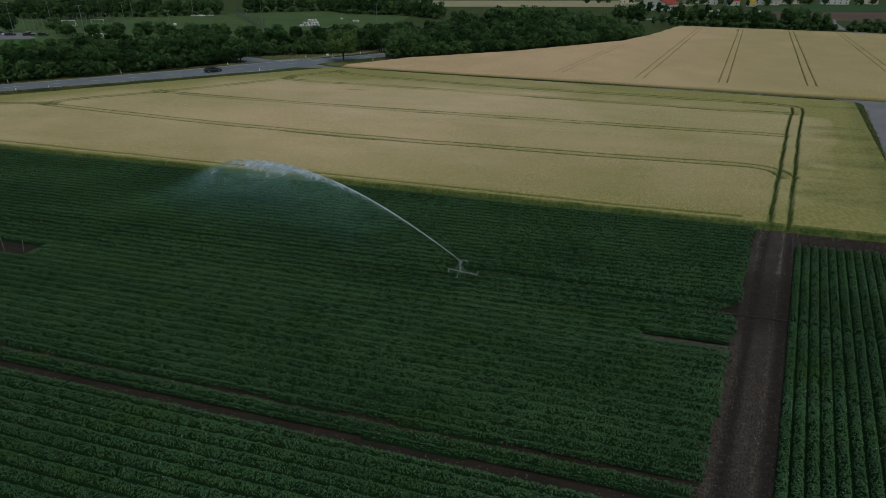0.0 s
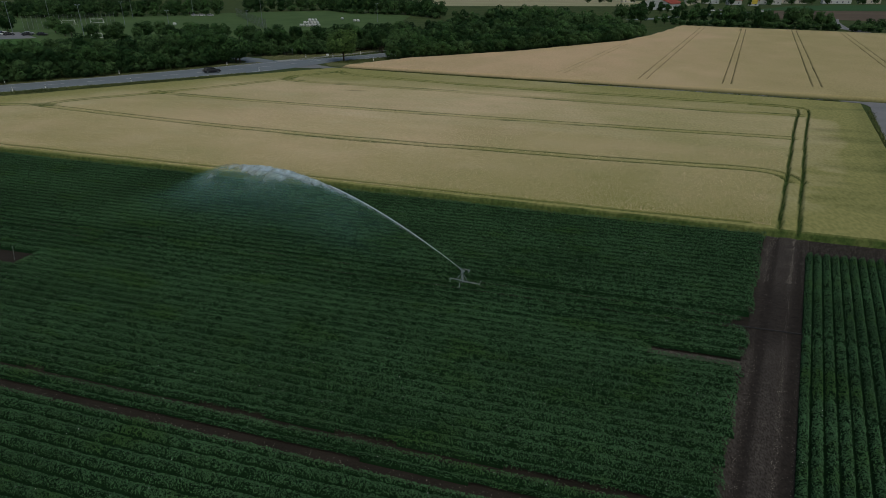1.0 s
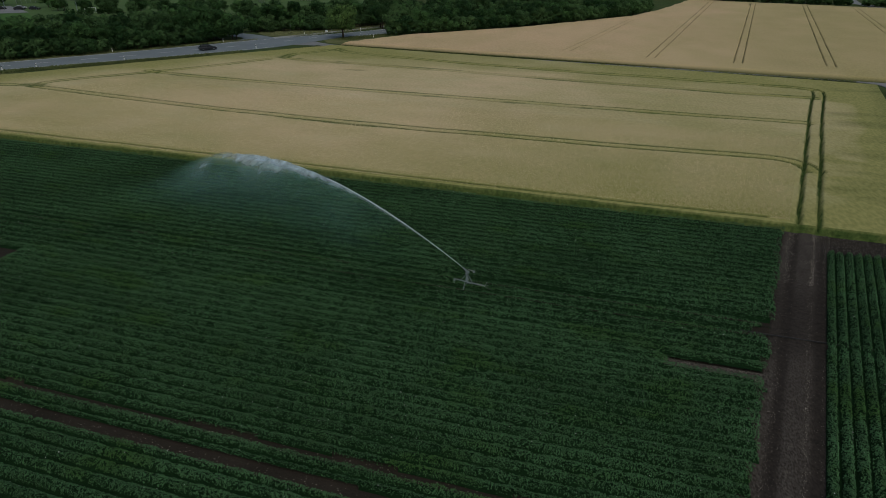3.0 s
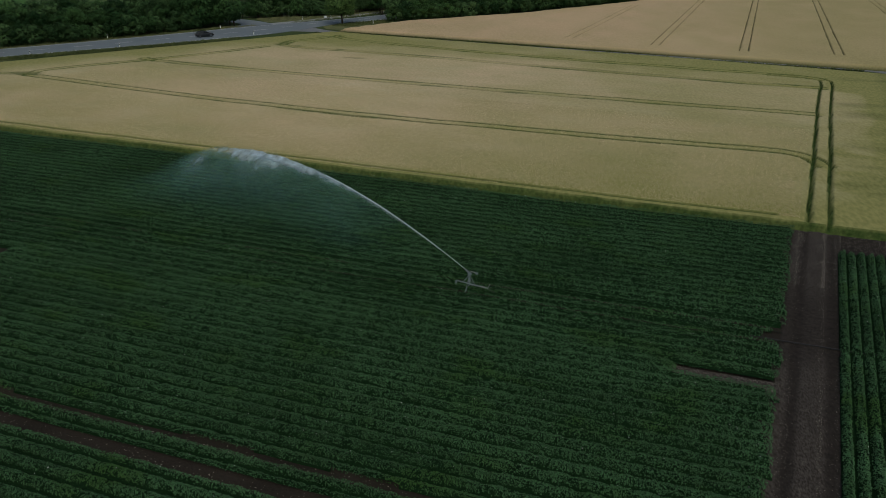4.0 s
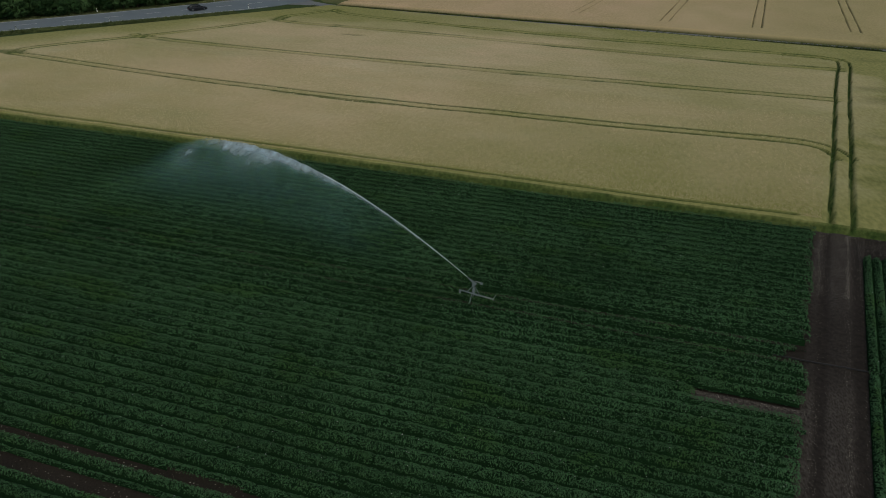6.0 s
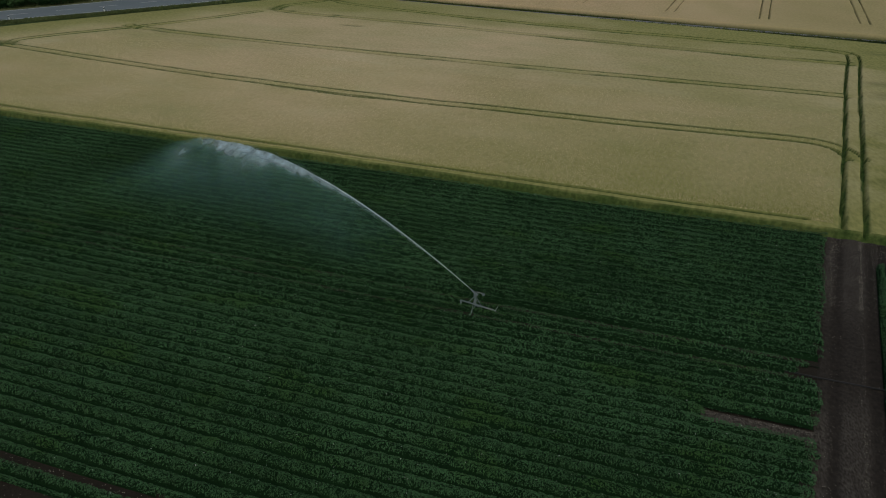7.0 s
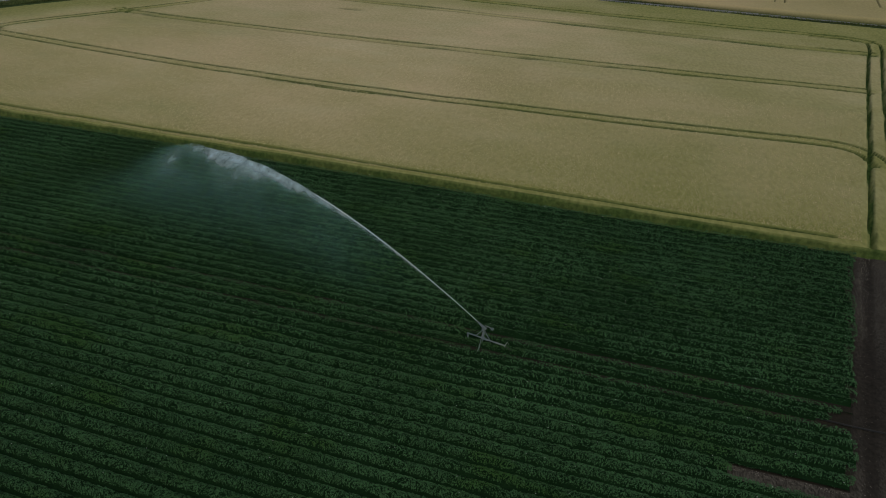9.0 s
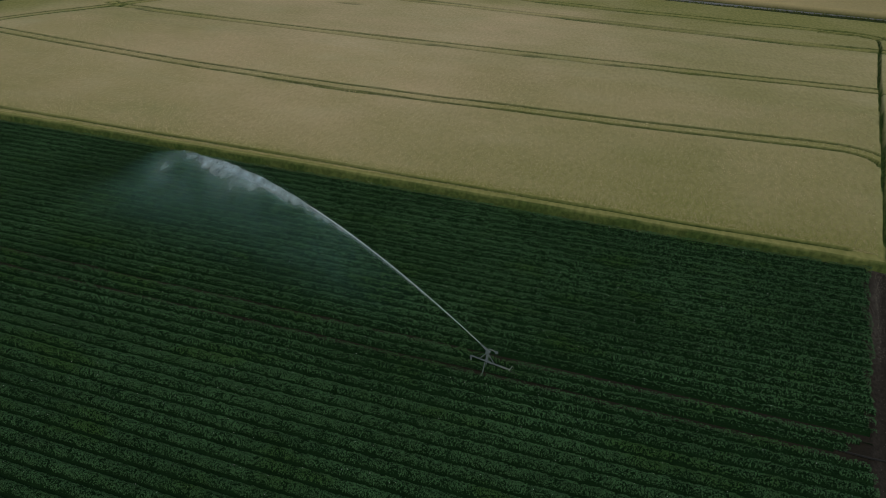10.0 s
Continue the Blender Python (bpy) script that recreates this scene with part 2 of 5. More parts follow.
def track_x(y, side):
    """The track's two edges."""
    return (6.4 if side < 0 else 9.35) + (y - 25.2) * 0.2335 * (0.99 if side < 0 else 1.02)


tagged(slab("headland_soil", [(13.0, 60.0), (48, 59.0), (48, 65.4), (14.0, 65.4)], 0.006, M_TRACK), "bare stony headland between the crops", "soil")
YT, KT = np.meshgrid(np.arange(-40, 64.9, 0.35), np.linspace(0, 1, 30), indexing="ij")
XT = track_x(YT, -1) - 0.5 + (track_x(YT, 1) - track_x(YT, -1) + 0.8) * KT
crown_ = np.exp(-(((KT - 0.5) / 0.16) ** 2))
wheels_ = np.exp(-(((KT - 0.24) / 0.09) ** 2)) + np.exp(-(((KT - 0.77) / 0.09) ** 2))
ZT = 0.05 + 0.05 * crown_ - 0.035 * wheels_ + 0.03 * waves(XT, YT, 0.9, 81) + 0.015 * waves(XT, YT, 0.35, 82)
ZT = np.where((KT < 0.02) | (KT > 0.98), -0.02, np.maximum(ZT, 0.012))
nr, nc = XT.shape
q = (np.arange(nr - 1)[:, None] * nc + np.arange(nc - 1)).ravel()
me = mesh_of("dirt_track", np.stack([XT.ravel(), YT.ravel(), ZT.ravel()], 1), np.stack([q, q + 1, q + nc + 1, q + nc], 1), M_TRACK, True)
# dusty stony middle and margins, damp wheel lanes
lanes = np.exp(-(((KT - 0.27) / 0.10) ** 4)) + np.exp(-(((KT - 0.83) / 0.10) ** 4))
damp = step(40.5, 44.5, YT) * (1 - step(50, 55, YT))
dry = (0.62 + 0.3 * waves(XT, YT * 0.4, 1.0, 83) + 0.25 * waves(XT, YT, 0.4, 84)) * (1 - 0.85 * lanes) * (1 - 0.7 * damp) * (1 - 0.35 * step(0.88, 0.95, KT))
at = me.attributes.new("dry", "FLOAT", "POINT")
at.data.foreach_set("value", np.clip(dry, 0, 1).astype(np.float32).ravel())
track = new("dirt_track", me)
tagged(track, "bare earth farm track with two wheel ruts and small stones", "track", kind="structure")

# ---------------------------------------------------------------- potato crop
ROW, RIGHT_ROW = 0.8604, 0.70
WHEELS = ((25.26, 0.27, 1.0), (23.54, 0.40, 1.0), (45.91, 0.28, 0.83), (44.19, 0.26, 0.80))


def main_cover(x, y):
    """How well the plants stand south of the barley: 1 in full rows, 0 on bare earth."""
    h = 1 + 0.06 * waves(x, y, 4.0, 6)
    for yc, half, depth in WHEELS:
        if yc > 40:
            half = half * (0.75 + 0.4 * step(-13 if yc > 45 else -7, -10 if yc > 45 else -2, x))
        d = np.abs(y - yc + 0.08 * waves(x, y, 3.0, 8))
        h = h * (1 - depth * (1 - step(half * 0.7, half * 1.5, d)))
    strip = (1 - step(0.42, 0.62, np.abs(y - 39.2))) * step(2.6, 4.2, x)
    patch = (1 - step(1.0, 1.5, np.abs(y - 38.6))) * (1 - step(-52.5, -50.5, x))
    fork = (1 - step(0.5, 1.6, np.abs(y - 44.6) + np.clip(track_x(44.6, -1) - 0.6 - x, 0, 9)))
    h = h * (1 - 0.95 * np.maximum(np.maximum(strip, patch), fork))
    h = h * (1 - 0.45 * step(0.62, 0.74, waves(x, y, 2.2, 51)))
    edge = track_x(y, -1) + 0.35 * waves(x * 0.2, y, 1.6, 12) - 0.1
    return h * (1 - step(edge - 0.5, edge, x)) * (1 - step(63.7, 64.3, y + 0.025 * np.clip(x, -110, 3)))


def main_height(x, y):
    """Height of the crop south of the barley, with its rows along x."""
    row = np.abs(((y + 0.02 * waves(x, y, 9.0, 3) - 24.4) / ROW) % 1.0 - 0.5) * -2 + 1
    return (0.08 + 0.46 * step(-0.25, 0.70, row)) * (1 + 0.10 * waves(x, y, 0.45, 5)) * main_cover(x, y)


def right_cover(x, y):
    """How well the plants stand east of the track."""
    s = (x - track_x(y, 1)) * TRACK[1]
    h = (1 + 0.14 * waves(x, y, 4.0, 16)) * step(0.0, 0.12, s) * (1 - step(59.6, 60.2, y + 0.3 * waves(x, y, 1.2, 18)))
    gap = 1 - step(0.12, 0.4, np.abs(y - 44.0 + 0.12 * (x - 14)))
    return h * (1 - 0.5 * gap)


def right_height(x, y):
    """Height of the crop east of the track, with its rows along the track."""
    s = (x - track_x(y, 1)) * TRACK[1] + 0.04 * waves(x, y, 6.0, 4)
    row = 1 - np.abs((s / RIGHT_ROW) % 1.0 - 0.5) * 2
    return (0.07 + 0.43 * step(-0.2, 0.66, row)) * (1 + 0.12 * waves(x, y, 0.45, 15)) * right_cover(x, y)


# closed body under the leaves, coloured dark for the shade between them
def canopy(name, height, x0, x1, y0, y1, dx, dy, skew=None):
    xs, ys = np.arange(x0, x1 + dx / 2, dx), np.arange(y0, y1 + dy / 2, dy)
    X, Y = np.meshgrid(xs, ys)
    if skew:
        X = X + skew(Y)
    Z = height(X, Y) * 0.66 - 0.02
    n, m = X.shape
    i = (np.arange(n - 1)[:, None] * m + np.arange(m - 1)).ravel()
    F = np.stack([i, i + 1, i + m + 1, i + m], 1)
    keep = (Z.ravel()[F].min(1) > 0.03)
    me = mesh_of(name, np.stack([X.ravel(), Y.ravel(), Z.ravel()], 1), F[keep], M_POTATO_SHADE, True)
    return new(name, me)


def leaves(name, cover, px, py, across, size, mat, tall, half):
    """Leaves of closed potato rows at spots on the rows' middle lines: the ridge is rounded across and lumpy along."""
    n = len(px)
    v = half * np.sign(rng.uniform(-1, 1, n)) * rng.uniform(0, 1, n) ** 0.88
    x, y = px + v * across[0], py + v * across[1]
    c = cover(x, y)
    clump = waves(x, y, 0.42, 5)
    keep = (c > 0.45) & (np.abs(v) < half * (0.40 + 0.6 * c) * (1 + 0.20 * clump)) & (rng.uniform(0, 1, n) < 0.85 + 0.7 * clump)
    x, y, v, c, clump = x[keep], y[keep], v[keep], c[keep], clump[keep]
    n = len(x)
    k = v / half
    lump = 1 + 0.22 * clump + 0.08 * waves(x, y, 1.3, 55)
    z = tall * np.clip(c, 0, 1.1) * lump * (1 - 0.70 * np.abs(k) ** 2.2) + rng.uniform(-0.10, 0.05, n)
    L = rng.uniform(size[0], size[1], n)
    a = math.atan2(across[1], across[0]) + np.where(v < 0, math.pi, 0) + rng.normal(0, 1.0, n)
    tilt = 0.05 + 1.0 * np.abs(k) ** 1.3 + rng.normal(0, 0.28, n)
    along = np.stack([np.cos(a) * np.cos(tilt), np.sin(a) * np.cos(tilt), -np.sin(tilt)], 1) * L[:, None]
    roll = rng.normal(0.0, 0.35, n)
    wide = np.stack([-np.sin(a) * np.cos(roll), np.cos(a) * np.cos(roll), np.sin(roll)], 1) * (L * rng.uniform(0.34, 0.46, n))[:, None]
    c = np.stack([x, y, z], 1)
    droop = np.zeros((n, 3))
    droop[:, 2] = -0.15 * L
    V = np.stack([c - along * 0.4 + wide, c + along * 0.6 + droop, c - along * 0.4 - wide], 1).reshape(-1, 3)
    return new(name, mesh_of(name, V, np.arange(3 * n).reshape(-1, 3), mat))


def blossoms(name, cover, px, py, across, parent):
    """A few small pale blossoms that stand over the leaves."""
    n = len(px)
    v = rng.normal(0, 0.13, n)
    x, y = px + v * across[0], py + v * across[1]
    k = cover(x, y) > 0.8
    x, y = x[k], y[k]
    n = len(x)
    c = np.stack([x, y, 0.56 + rng.uniform(-0.03, 0.06, n)], 1)
    a, r = rng.uniform(0, 6.2832, n), rng.uniform(0.018, 0.034, n)
    u = np.stack([np.cos(a), np.sin(a), rng.normal(0, 0.4, n)], 1) * r[:, None]
    w = np.stack([-np.sin(a), np.cos(a), rng.normal(0, 0.4, n)], 1) * r[:, None]
    ob = new(name, mesh_of(name, np.stack([c - u, c + w, c + u, c - w], 1).reshape(-1, 3), np.arange(4 * n).reshape(-1, 4), M_BLOSSOM))
    ob.parent = parent
    return tagged(ob, "tiny pale potato blossoms", kind="stuff")


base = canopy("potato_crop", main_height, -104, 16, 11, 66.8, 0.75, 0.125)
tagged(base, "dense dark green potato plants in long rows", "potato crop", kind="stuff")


def in_rows(y0, y1, per_metre):
    """Spots along the main rows between two lines, where they can be seen."""
    xs, ys = [], []
    for k in range(math.ceil((y0 - 24.4) / ROW), math.floor((y1 - 24.4) / ROW) + 1):
        yk = 24.4 + ROW * (k + 0.5)
        x0, x1 = -42.5 - (yk - 24) * 1.17, track_x(yk, -1) + 0.2
        x = rng.uniform(x0, x1, int((x1 - x0) * per_metre * rng.uniform(0.86, 1.08)))
        x = x[yk > 13.2 + (x + 27) * 0.26]
        xs.append(x)
        ys.append(yk - 0.02 * waves(x, np.full(len(x), yk), 9.0, 3))
    return np.concatenate(xs), np.concatenate(ys)


# the crop goes on behind
behind = canopy("potato_crop", main_height, -104, 16, -36, 10.96, 2.0, 0.12)
behind.parent = base
tagged(behind, kind="stuff")
for y0, y1, per_metre, size, half in ((13.5, 40, 330, (0.060, 0.110), 0.33), (40, 66.6, 195, (0.070, 0.125), 0.30)):
    px, py = in_rows(y0, y1, per_metre)
    leaf = leaves("potato_leaves", main_cover, px, py, (0, 1), size, M_LEAF, 0.57, half)
    leaf.parent = base
    tagged(leaf, kind="stuff")
px, py = in_rows(13.5, 64, 0.4)
blossoms("potato_blossoms", main_cover, px, py, (0, 1), base)
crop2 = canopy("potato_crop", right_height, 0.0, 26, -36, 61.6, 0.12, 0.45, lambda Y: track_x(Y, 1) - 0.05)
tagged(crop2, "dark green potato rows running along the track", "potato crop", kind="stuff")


def beside_track(n):
    py, row_ = rng.uniform(18, 61.2, n), rng.integers(0, 16, n)
    return track_x(py, 1) + (row_ + 0.5) * RIGHT_ROW / TRACK[1], py


px, py = beside_track(140000)
leaf2 = leaves("potato_leaves", right_cover, px, py, (TRACK[1], -TRACK[0]), (0.075, 0.13), M_LEAF, 0.52, 0.29)
leaf2.parent = crop2
tagged(leaf2, kind="stuff")
px, py = beside_track(180)
blossoms("potato_blossoms", right_cover, px, py, (TRACK[1], -TRACK[0]), crop2)

XS, YS = np.meshgrid(np.arange(2.2, 9.6, 0.2), np.arange(38.62, 39.82, 0.11))
ns = XS.shape[1]
q = (np.arange(XS.shape[0] - 1)[:, None] * ns + np.arange(ns - 1)).ravel()
me = mesh_of("bare_strip", np.stack([XS.ravel(), YS.ravel(), (0.02 + 0.05 * np.exp(-(((YS - 39.2) / 0.25) ** 2)) + 0.02 * waves(XS, YS, 0.3, 91)).ravel()], 1), np.stack([q, q + 1, q + ns + 1, q + ns], 1), M_TRACK, True)
at = me.attributes.new("dry", "FLOAT", "POINT")
at.data.foreach_set("value", np.clip(0.95 + 0.5 * waves(XS, YS, 0.5, 92), 0, 1).astype(np.float32).ravel())
tagged(new("bare_strip", me), "strip of bare dry earth between potato rows", "soil", kind="structure")

# ---------------------------------------------------------------- barley and wheat fields
def lines_of(line, gauge=1.75):
    return [beside(line, gauge / 2), beside(line, -gauge / 2)]


def over(line, eye=(-0.4, 1.5), k=0.9706):
    """The lines lie as high as the ears, so they stand a little nearer than on the ground."""
    return [(eye[0] + (x - eye[0]) * k, eye[1] + (y - eye[1]) * k) for x, y in line]


VTRAM = rounded([(17.0, 64.2), (18.3, 69.9), (21.0, 81.2), (23.7, 92.5), (26.4, 103.9), (29.8, 118.0), (32.9, 130.2), (32.8, 132.8), (30.5, 134.2), (24.0, 135.0)], 2)
T1 = rounded([(-132, 91.0), (-116, 97.5), (-112.5, 96.2), (-55, 89.2), (-16, 88.2), (10, 88.2), (17.5, 88.5), (21.0, 87.2), (22.2, 83.5)])
T1B = rounded([(-111.5, 95.8), (-115, 98.5), (-110, 106), (-102, 115.5), (-93, 127), (-86, 139)])
T2 = rounded([(-104, 118.0), (-101, 116.2), (-55, 112.3), (-20, 110.7), (20, 109.6), (27, 109.5)])
T3 = rounded([(-76, 160), (-82, 151), (-85.5, 146), (-83, 140.5), (-53, 138.8), (-13, 133.5), (22, 129.8), (32.5, 129.2)])
T4 = rounded([(-77, 159), (-71, 153.5), (-27, 145.2), (4, 141.6), (30, 139.5), (34, 137)])
T1, T1B = (over(line, (-3.0, 8.5), 0.9727) for line in (T1, T1B))
T2, T3, T4 = (over(line) for line in (T2, T3, T4))
EDGE = [(-150, 70.2), (-68, 67.7), (-38, 66.8), (2.7, 65.5), (13.5, 65.4)]


def front(x):
    """The barley's edge towards the potatoes."""
    return 68.2 - (x + 153.2) * 0.0256


def bilinear(corners, us, vs):
    a, b, c, d = (np.array(p, float) for p in corners)
    u, v = np.meshgrid(us, vs)
    P = (1 - u)[..., None] * (1 - v)[..., None] * a + u[..., None] * (1 - v)[..., None] * b + u[..., None] * v[..., None] * c + (1 - u)[..., None] * v[..., None] * d
    return P[..., 0], P[..., 1], u, v


def crop_sheet(name, X, Y, Z, rose, green, rut_and_shade, mat):
    n, m = X.shape
    i = (np.arange(n - 1)[:, None] * m + np.arange(m - 1)).ravel()
    F = np.stack([i, i + 1, i + m + 1, i + m], 1)
    xs, ys = X.ravel()[F], Y.ravel()[F]
    F = F[np.ptp(xs, axis=1) * np.ptp(ys, axis=1) > 1e-4]
    me = mesh_of(name, np.stack([X.ravel(), Y.ravel(), Z.ravel()], 1), F, mat, True)
    for key, values in (("rose", rose), ("green", green), ("rut_and_shade", rut_and_shade)):
        at = me.attributes.new(key, "FLOAT", "POINT")
        at.data.foreach_set("value", np.clip(values, 0, 1).astype(np.float32).ravel())
    return new(name, me)


def barley_height(X, Y):
    h = 0.82 + 0.07 * waves(X, Y, 9.0, 22)
    rut_and_shade, tone = np.zeros(X.shape), np.zeros(X.shape)
    for line, half, depth in ((VTRAM, 0.02, 0.9), (T1, 0.10, 0.62), (T1B, 0.16, 0.6), (T2, 0.10, 0.55), (T3, 0.14, 0.6), (T4, 0.14, 0.55)):
        for wheel in lines_of(line):
            d = np.abs(off_line(X + 0.14 * waves(X, Y, 3.0, 26), Y, wheel) + 0.05 * waves(X, Y, 1.5, 25))
            rut_and_shade = np.maximum(rut_and_shade, depth * (1 - step(half, half + 0.2, d)))
            tone = np.maximum(tone, min(1.0, depth + 0.2) * (1 - step(half + 0.12, half + 0.30, d)))
    d = off_line(X, Y, EDGE)
    rut_and_shade = np.maximum(rut_and_shade, 0.7 * (1 - step(0.06, 0.3, d)))
    tone = np.maximum(tone, 0.95 * (1 - step(0.16, 0.36, d)) * step(-0.7, 0.0, waves(X, Y, 7.0, 27) + 0.5))
    for cx, cy, rx, ry, deep in ((-111.5, 95.2, 4.2, 1.9, 0.62), (-82, 140.3, 2.6, 4.0, 0.45), (-75.7, 153, 6.0, 1.6, 0.4), (-98, 112.6, 2.0, 0.9, 0.4), (-58, 127.7, 3.2, 0.9, 0.5)):
        spot = 1 - step(0.5, 1.0, np.hypot((X - cx) / rx, (Y - cy) / ry))
        rut_and_shade, tone = np.maximum(rut_and_shade, 0.25 * spot), np.maximum(tone, deep * spot)
    return h * (1 - 0.9 * rut_and_shade), tone


ROWS_V = np.unique(np.r_[np.arange(0, 1, 0.006), np.arange(0.0, 0.05, 0.0014), np.arange(0.235, 0.31, 0.0015), np.arange(0.50, 0.565, 0.0015), np.arange(0.775, 0.84, 0.0015), np.arange(0.86, 0.93, 0.0018), 1.0])
X, Y, U, V = bilinear(((-153.2, 68.2), (30.3, 63.5), (46.4, 143.0), (-79.4, 162.0)), np.unique(np.r_[np.linspace(0, 0.83, 190), np.linspace(0.045, 0.12, 75), np.linspace(0.83, 1, 130)]), ROWS_V)
Z, rut_and_shade = barley_height(X, Y)
edge = np.minimum.reduce([step(0, 0.004, U), step(0, 0.004, 1 - U), step(0, 0.0045, V), step(0, 0.006, 1 - V)])
Z = Z * (0.02 + 0.98 * edge)
to_v = off_line(X, Y, VTRAM)
green = 0.32 + 0.28 * step(0.5, 0.9, U) + 0.26 * (1 - step(0.0, 0.4, U)) + 0.28 * (1 - step(66, 92, Y)) + 0.34 * waves(X, Y, 16.0, 31) + 0.16 * waves(X * 0.5, Y, 4.0, 32)
green = green + 0.45 * (0.6 + 0.9 * waves(X, Y, 4.0, 33)) * step(1, 9, X - (16.5 + (Y - 65) * 0.235)) + 0.9 * (1 - step(2.5, 7.5, (1 - U) * 165 + 1.2 * waves(X, Y, 5.0, 46))) + 0.55 * step(26, 8, 153 - 0.12 * (X + 30) - Y) + 0.35 * (1 - step(1.0, 3.5, Y - front(X)))
green = green + 0.75 * (1 - step(2, 20, (X + 154) * 0.82 - (Y - 68) * 0.572)) + 1.0 * (1 - step(3, 9, np.hypot(X - 46, Y - 139)))
for line in (T1, T1B, T2, T3, T4):
    green = green + 0.24 * (1 - step(0.5, 1.5, off_line(X, Y, line)))
east = step(0, 4, X - (16.5 + (Y - 65) * 0.235))
green = green + 0.6 * east * step(0.05, 0.5, waves(X * 0.3, Y * 0.8, 3.2, 37))
rut_and_shade = np.maximum(rut_and_shade, 0.32 * east * step(0.0, 0.6, waves(X * 0.35, Y, 3.4, 35)) + 0.25 * east * (1 - step(1.5, 4.5, (1 - U) * 165)))
# the same dark green covers the front face, for its shade and grass
rut_and_shade = np.maximum(rut_and_shade, (0.9 + 0.2 * waves(X, Y, 1.2, 36)) * (1 - step(0.25, 0.5, Y - front(X) + 0.10 * waves(X, Y, 2.0, 39))))
rose = step(-0.25, 0.6, waves(X, Y * 1.3, 26.0, 38) + 0.5 * waves(X, Y, 7.0, 40)) * (1 - step(0.55, 0.95, U)) * 0.8 + 0.15
barley = crop_sheet("barley_crop", X, Y, Z, rose, green, rut_and_shade, M_WHEAT)
tagged(barley, "ripening golden barley with wheel tracks, greener at its edges", "barley field", kind="stuff")

side = np.array([(-80.0, 167.2), (-70.5, 186.5), (-40, 217.5), (-22, 243), (-2.3, 271.5), (8, 300), (27.7, 381)], float)
TRAMS2 = ([(4.0, 169.0), (36.4, 365.3)], [(23.9, 166.5), (56.2, 362.6)], [(44.2, 168.0), (79.2, 361.3)], [(65.5, 168.0), (98.4, 351.6)], [(-17.5, 174.0), (-2.0, 262.0)], [(87.0, 170.0), (118.0, 345.0)])
TRAMS2 = tuple(over(line, (-0.4, 1.5), 0.9685) for line in TRAMS2)
# columns run with the wheel tracks, and lie closer together along them
cols = np.unique(np.round(np.r_[np.arange(-110, 175, 1.6), *[np.arange(line[0][0] - 0.17 * (line[0][1] - 150) - 2.0, line[0][0] - 0.17 * (line[0][1] - 150) + 4.0, 0.18) for line in TRAMS2]], 2))
v = (np.linspace(0, 1, 90) ** 1.2)[:, None]
low, high = 165.4 - 0.127 * (cols + 80), 371.0 - 0.325 * (cols + 9)
Y = low + v * (high - low)
X = cols + 0.17 * (Y - 150)
hedge = np.interp(Y, side[:, 1], side[:, 0])
inside = X - hedge
X = np.maximum(X, hedge)
Z = 0.85 + 0.06 * waves(X, Y, 1.5, 41) + 0.10 * waves(X, Y, 14.0, 42)
rut_and_shade = np.zeros(X.shape)
for line, depth in zip(TRAMS2, (0.7, 0.7, 0.7, 0.6, 0.55, 0.6)):
    for wheel in lines_of(line, 1.9):
        rut_and_shade = np.maximum(rut_and_shade, depth * (1 - step(0.02, 0.17, off_line(X, Y, wheel) + 0.04 * waves(X, Y, 3.0, 47))))
Z = Z * (1 - 0.85 * rut_and_shade) * step(0, 1.0, inside) * step(0, 0.003, v) * step(0, 0.004, 1 - v)
green = 0.16 + 0.50 * step(0, 70, X - 0.16 * (Y - 150)) + 0.30 * waves(X, Y * 0.5, 25.0, 43) + 0.25 * waves(X, Y * 0.5, 6.0, 44) + 0.5 * step(0.92, 1.0, v)
V = v[:, 0]
rose = step(60, -50, X - 0.16 * (Y - 150)) * 0.85 + 0.3 * waves(X, Y * 0.5, 18.0, 45)
wheat = crop_sheet("wheat_crop", X, Y, Z, rose, green, np.maximum(np.clip(1.5 * rut_and_shade, 0, 0.95), 1 - step(0.0005, 0.003, v) + 0 * X), M_WHEAT2)
tagged(wheat, "ripe pale golden wheat with straight wheel tracks", "wheat field", kind="stuff")

# ---------------------------------------------------------------- roads and verges
M_VERGE = material("rough_verge", (0.095, 0.110, 0.043), (0.19, 0.195, 0.09), 5.0, 0.95, 3.0, 0.9, spec=0.1, dist=0.15)
near_side = rounded([(-260, -41), (-180, 53), (-137.5, 106.2), (-117.6, 128.8), (-104, 145.5), (-96, 156), (-90.4, 171), (-88, 181), (-81, 189.4), (-75, 197.9), (-40.5, 258.5), (0, 337)], 2)
far_side = rounded([(-268, -33), (-189, 61), (-146.3, 113.9), (-127, 140), (-114.6, 159.5), (-106.6, 172.0), (-103.8, 175.7), (-100.6, 179.2), (-91.6, 190.6), (-85.2, 199.8), (-50, 263), (-9, 341)], 2)
road = tagged(ribbon("road", far_side, near_side, 0.06, M_ASPHALT), "grey two-lane country road with white markings", "road")


def along(a, b, k=0.5):
    n = min(len(a), len(b))
    return [(p[0] * (1 - k) + q[0] * k, p[1] * (1 - k) + q[1] * k) for p, q in zip(a[:n], b[:n])]


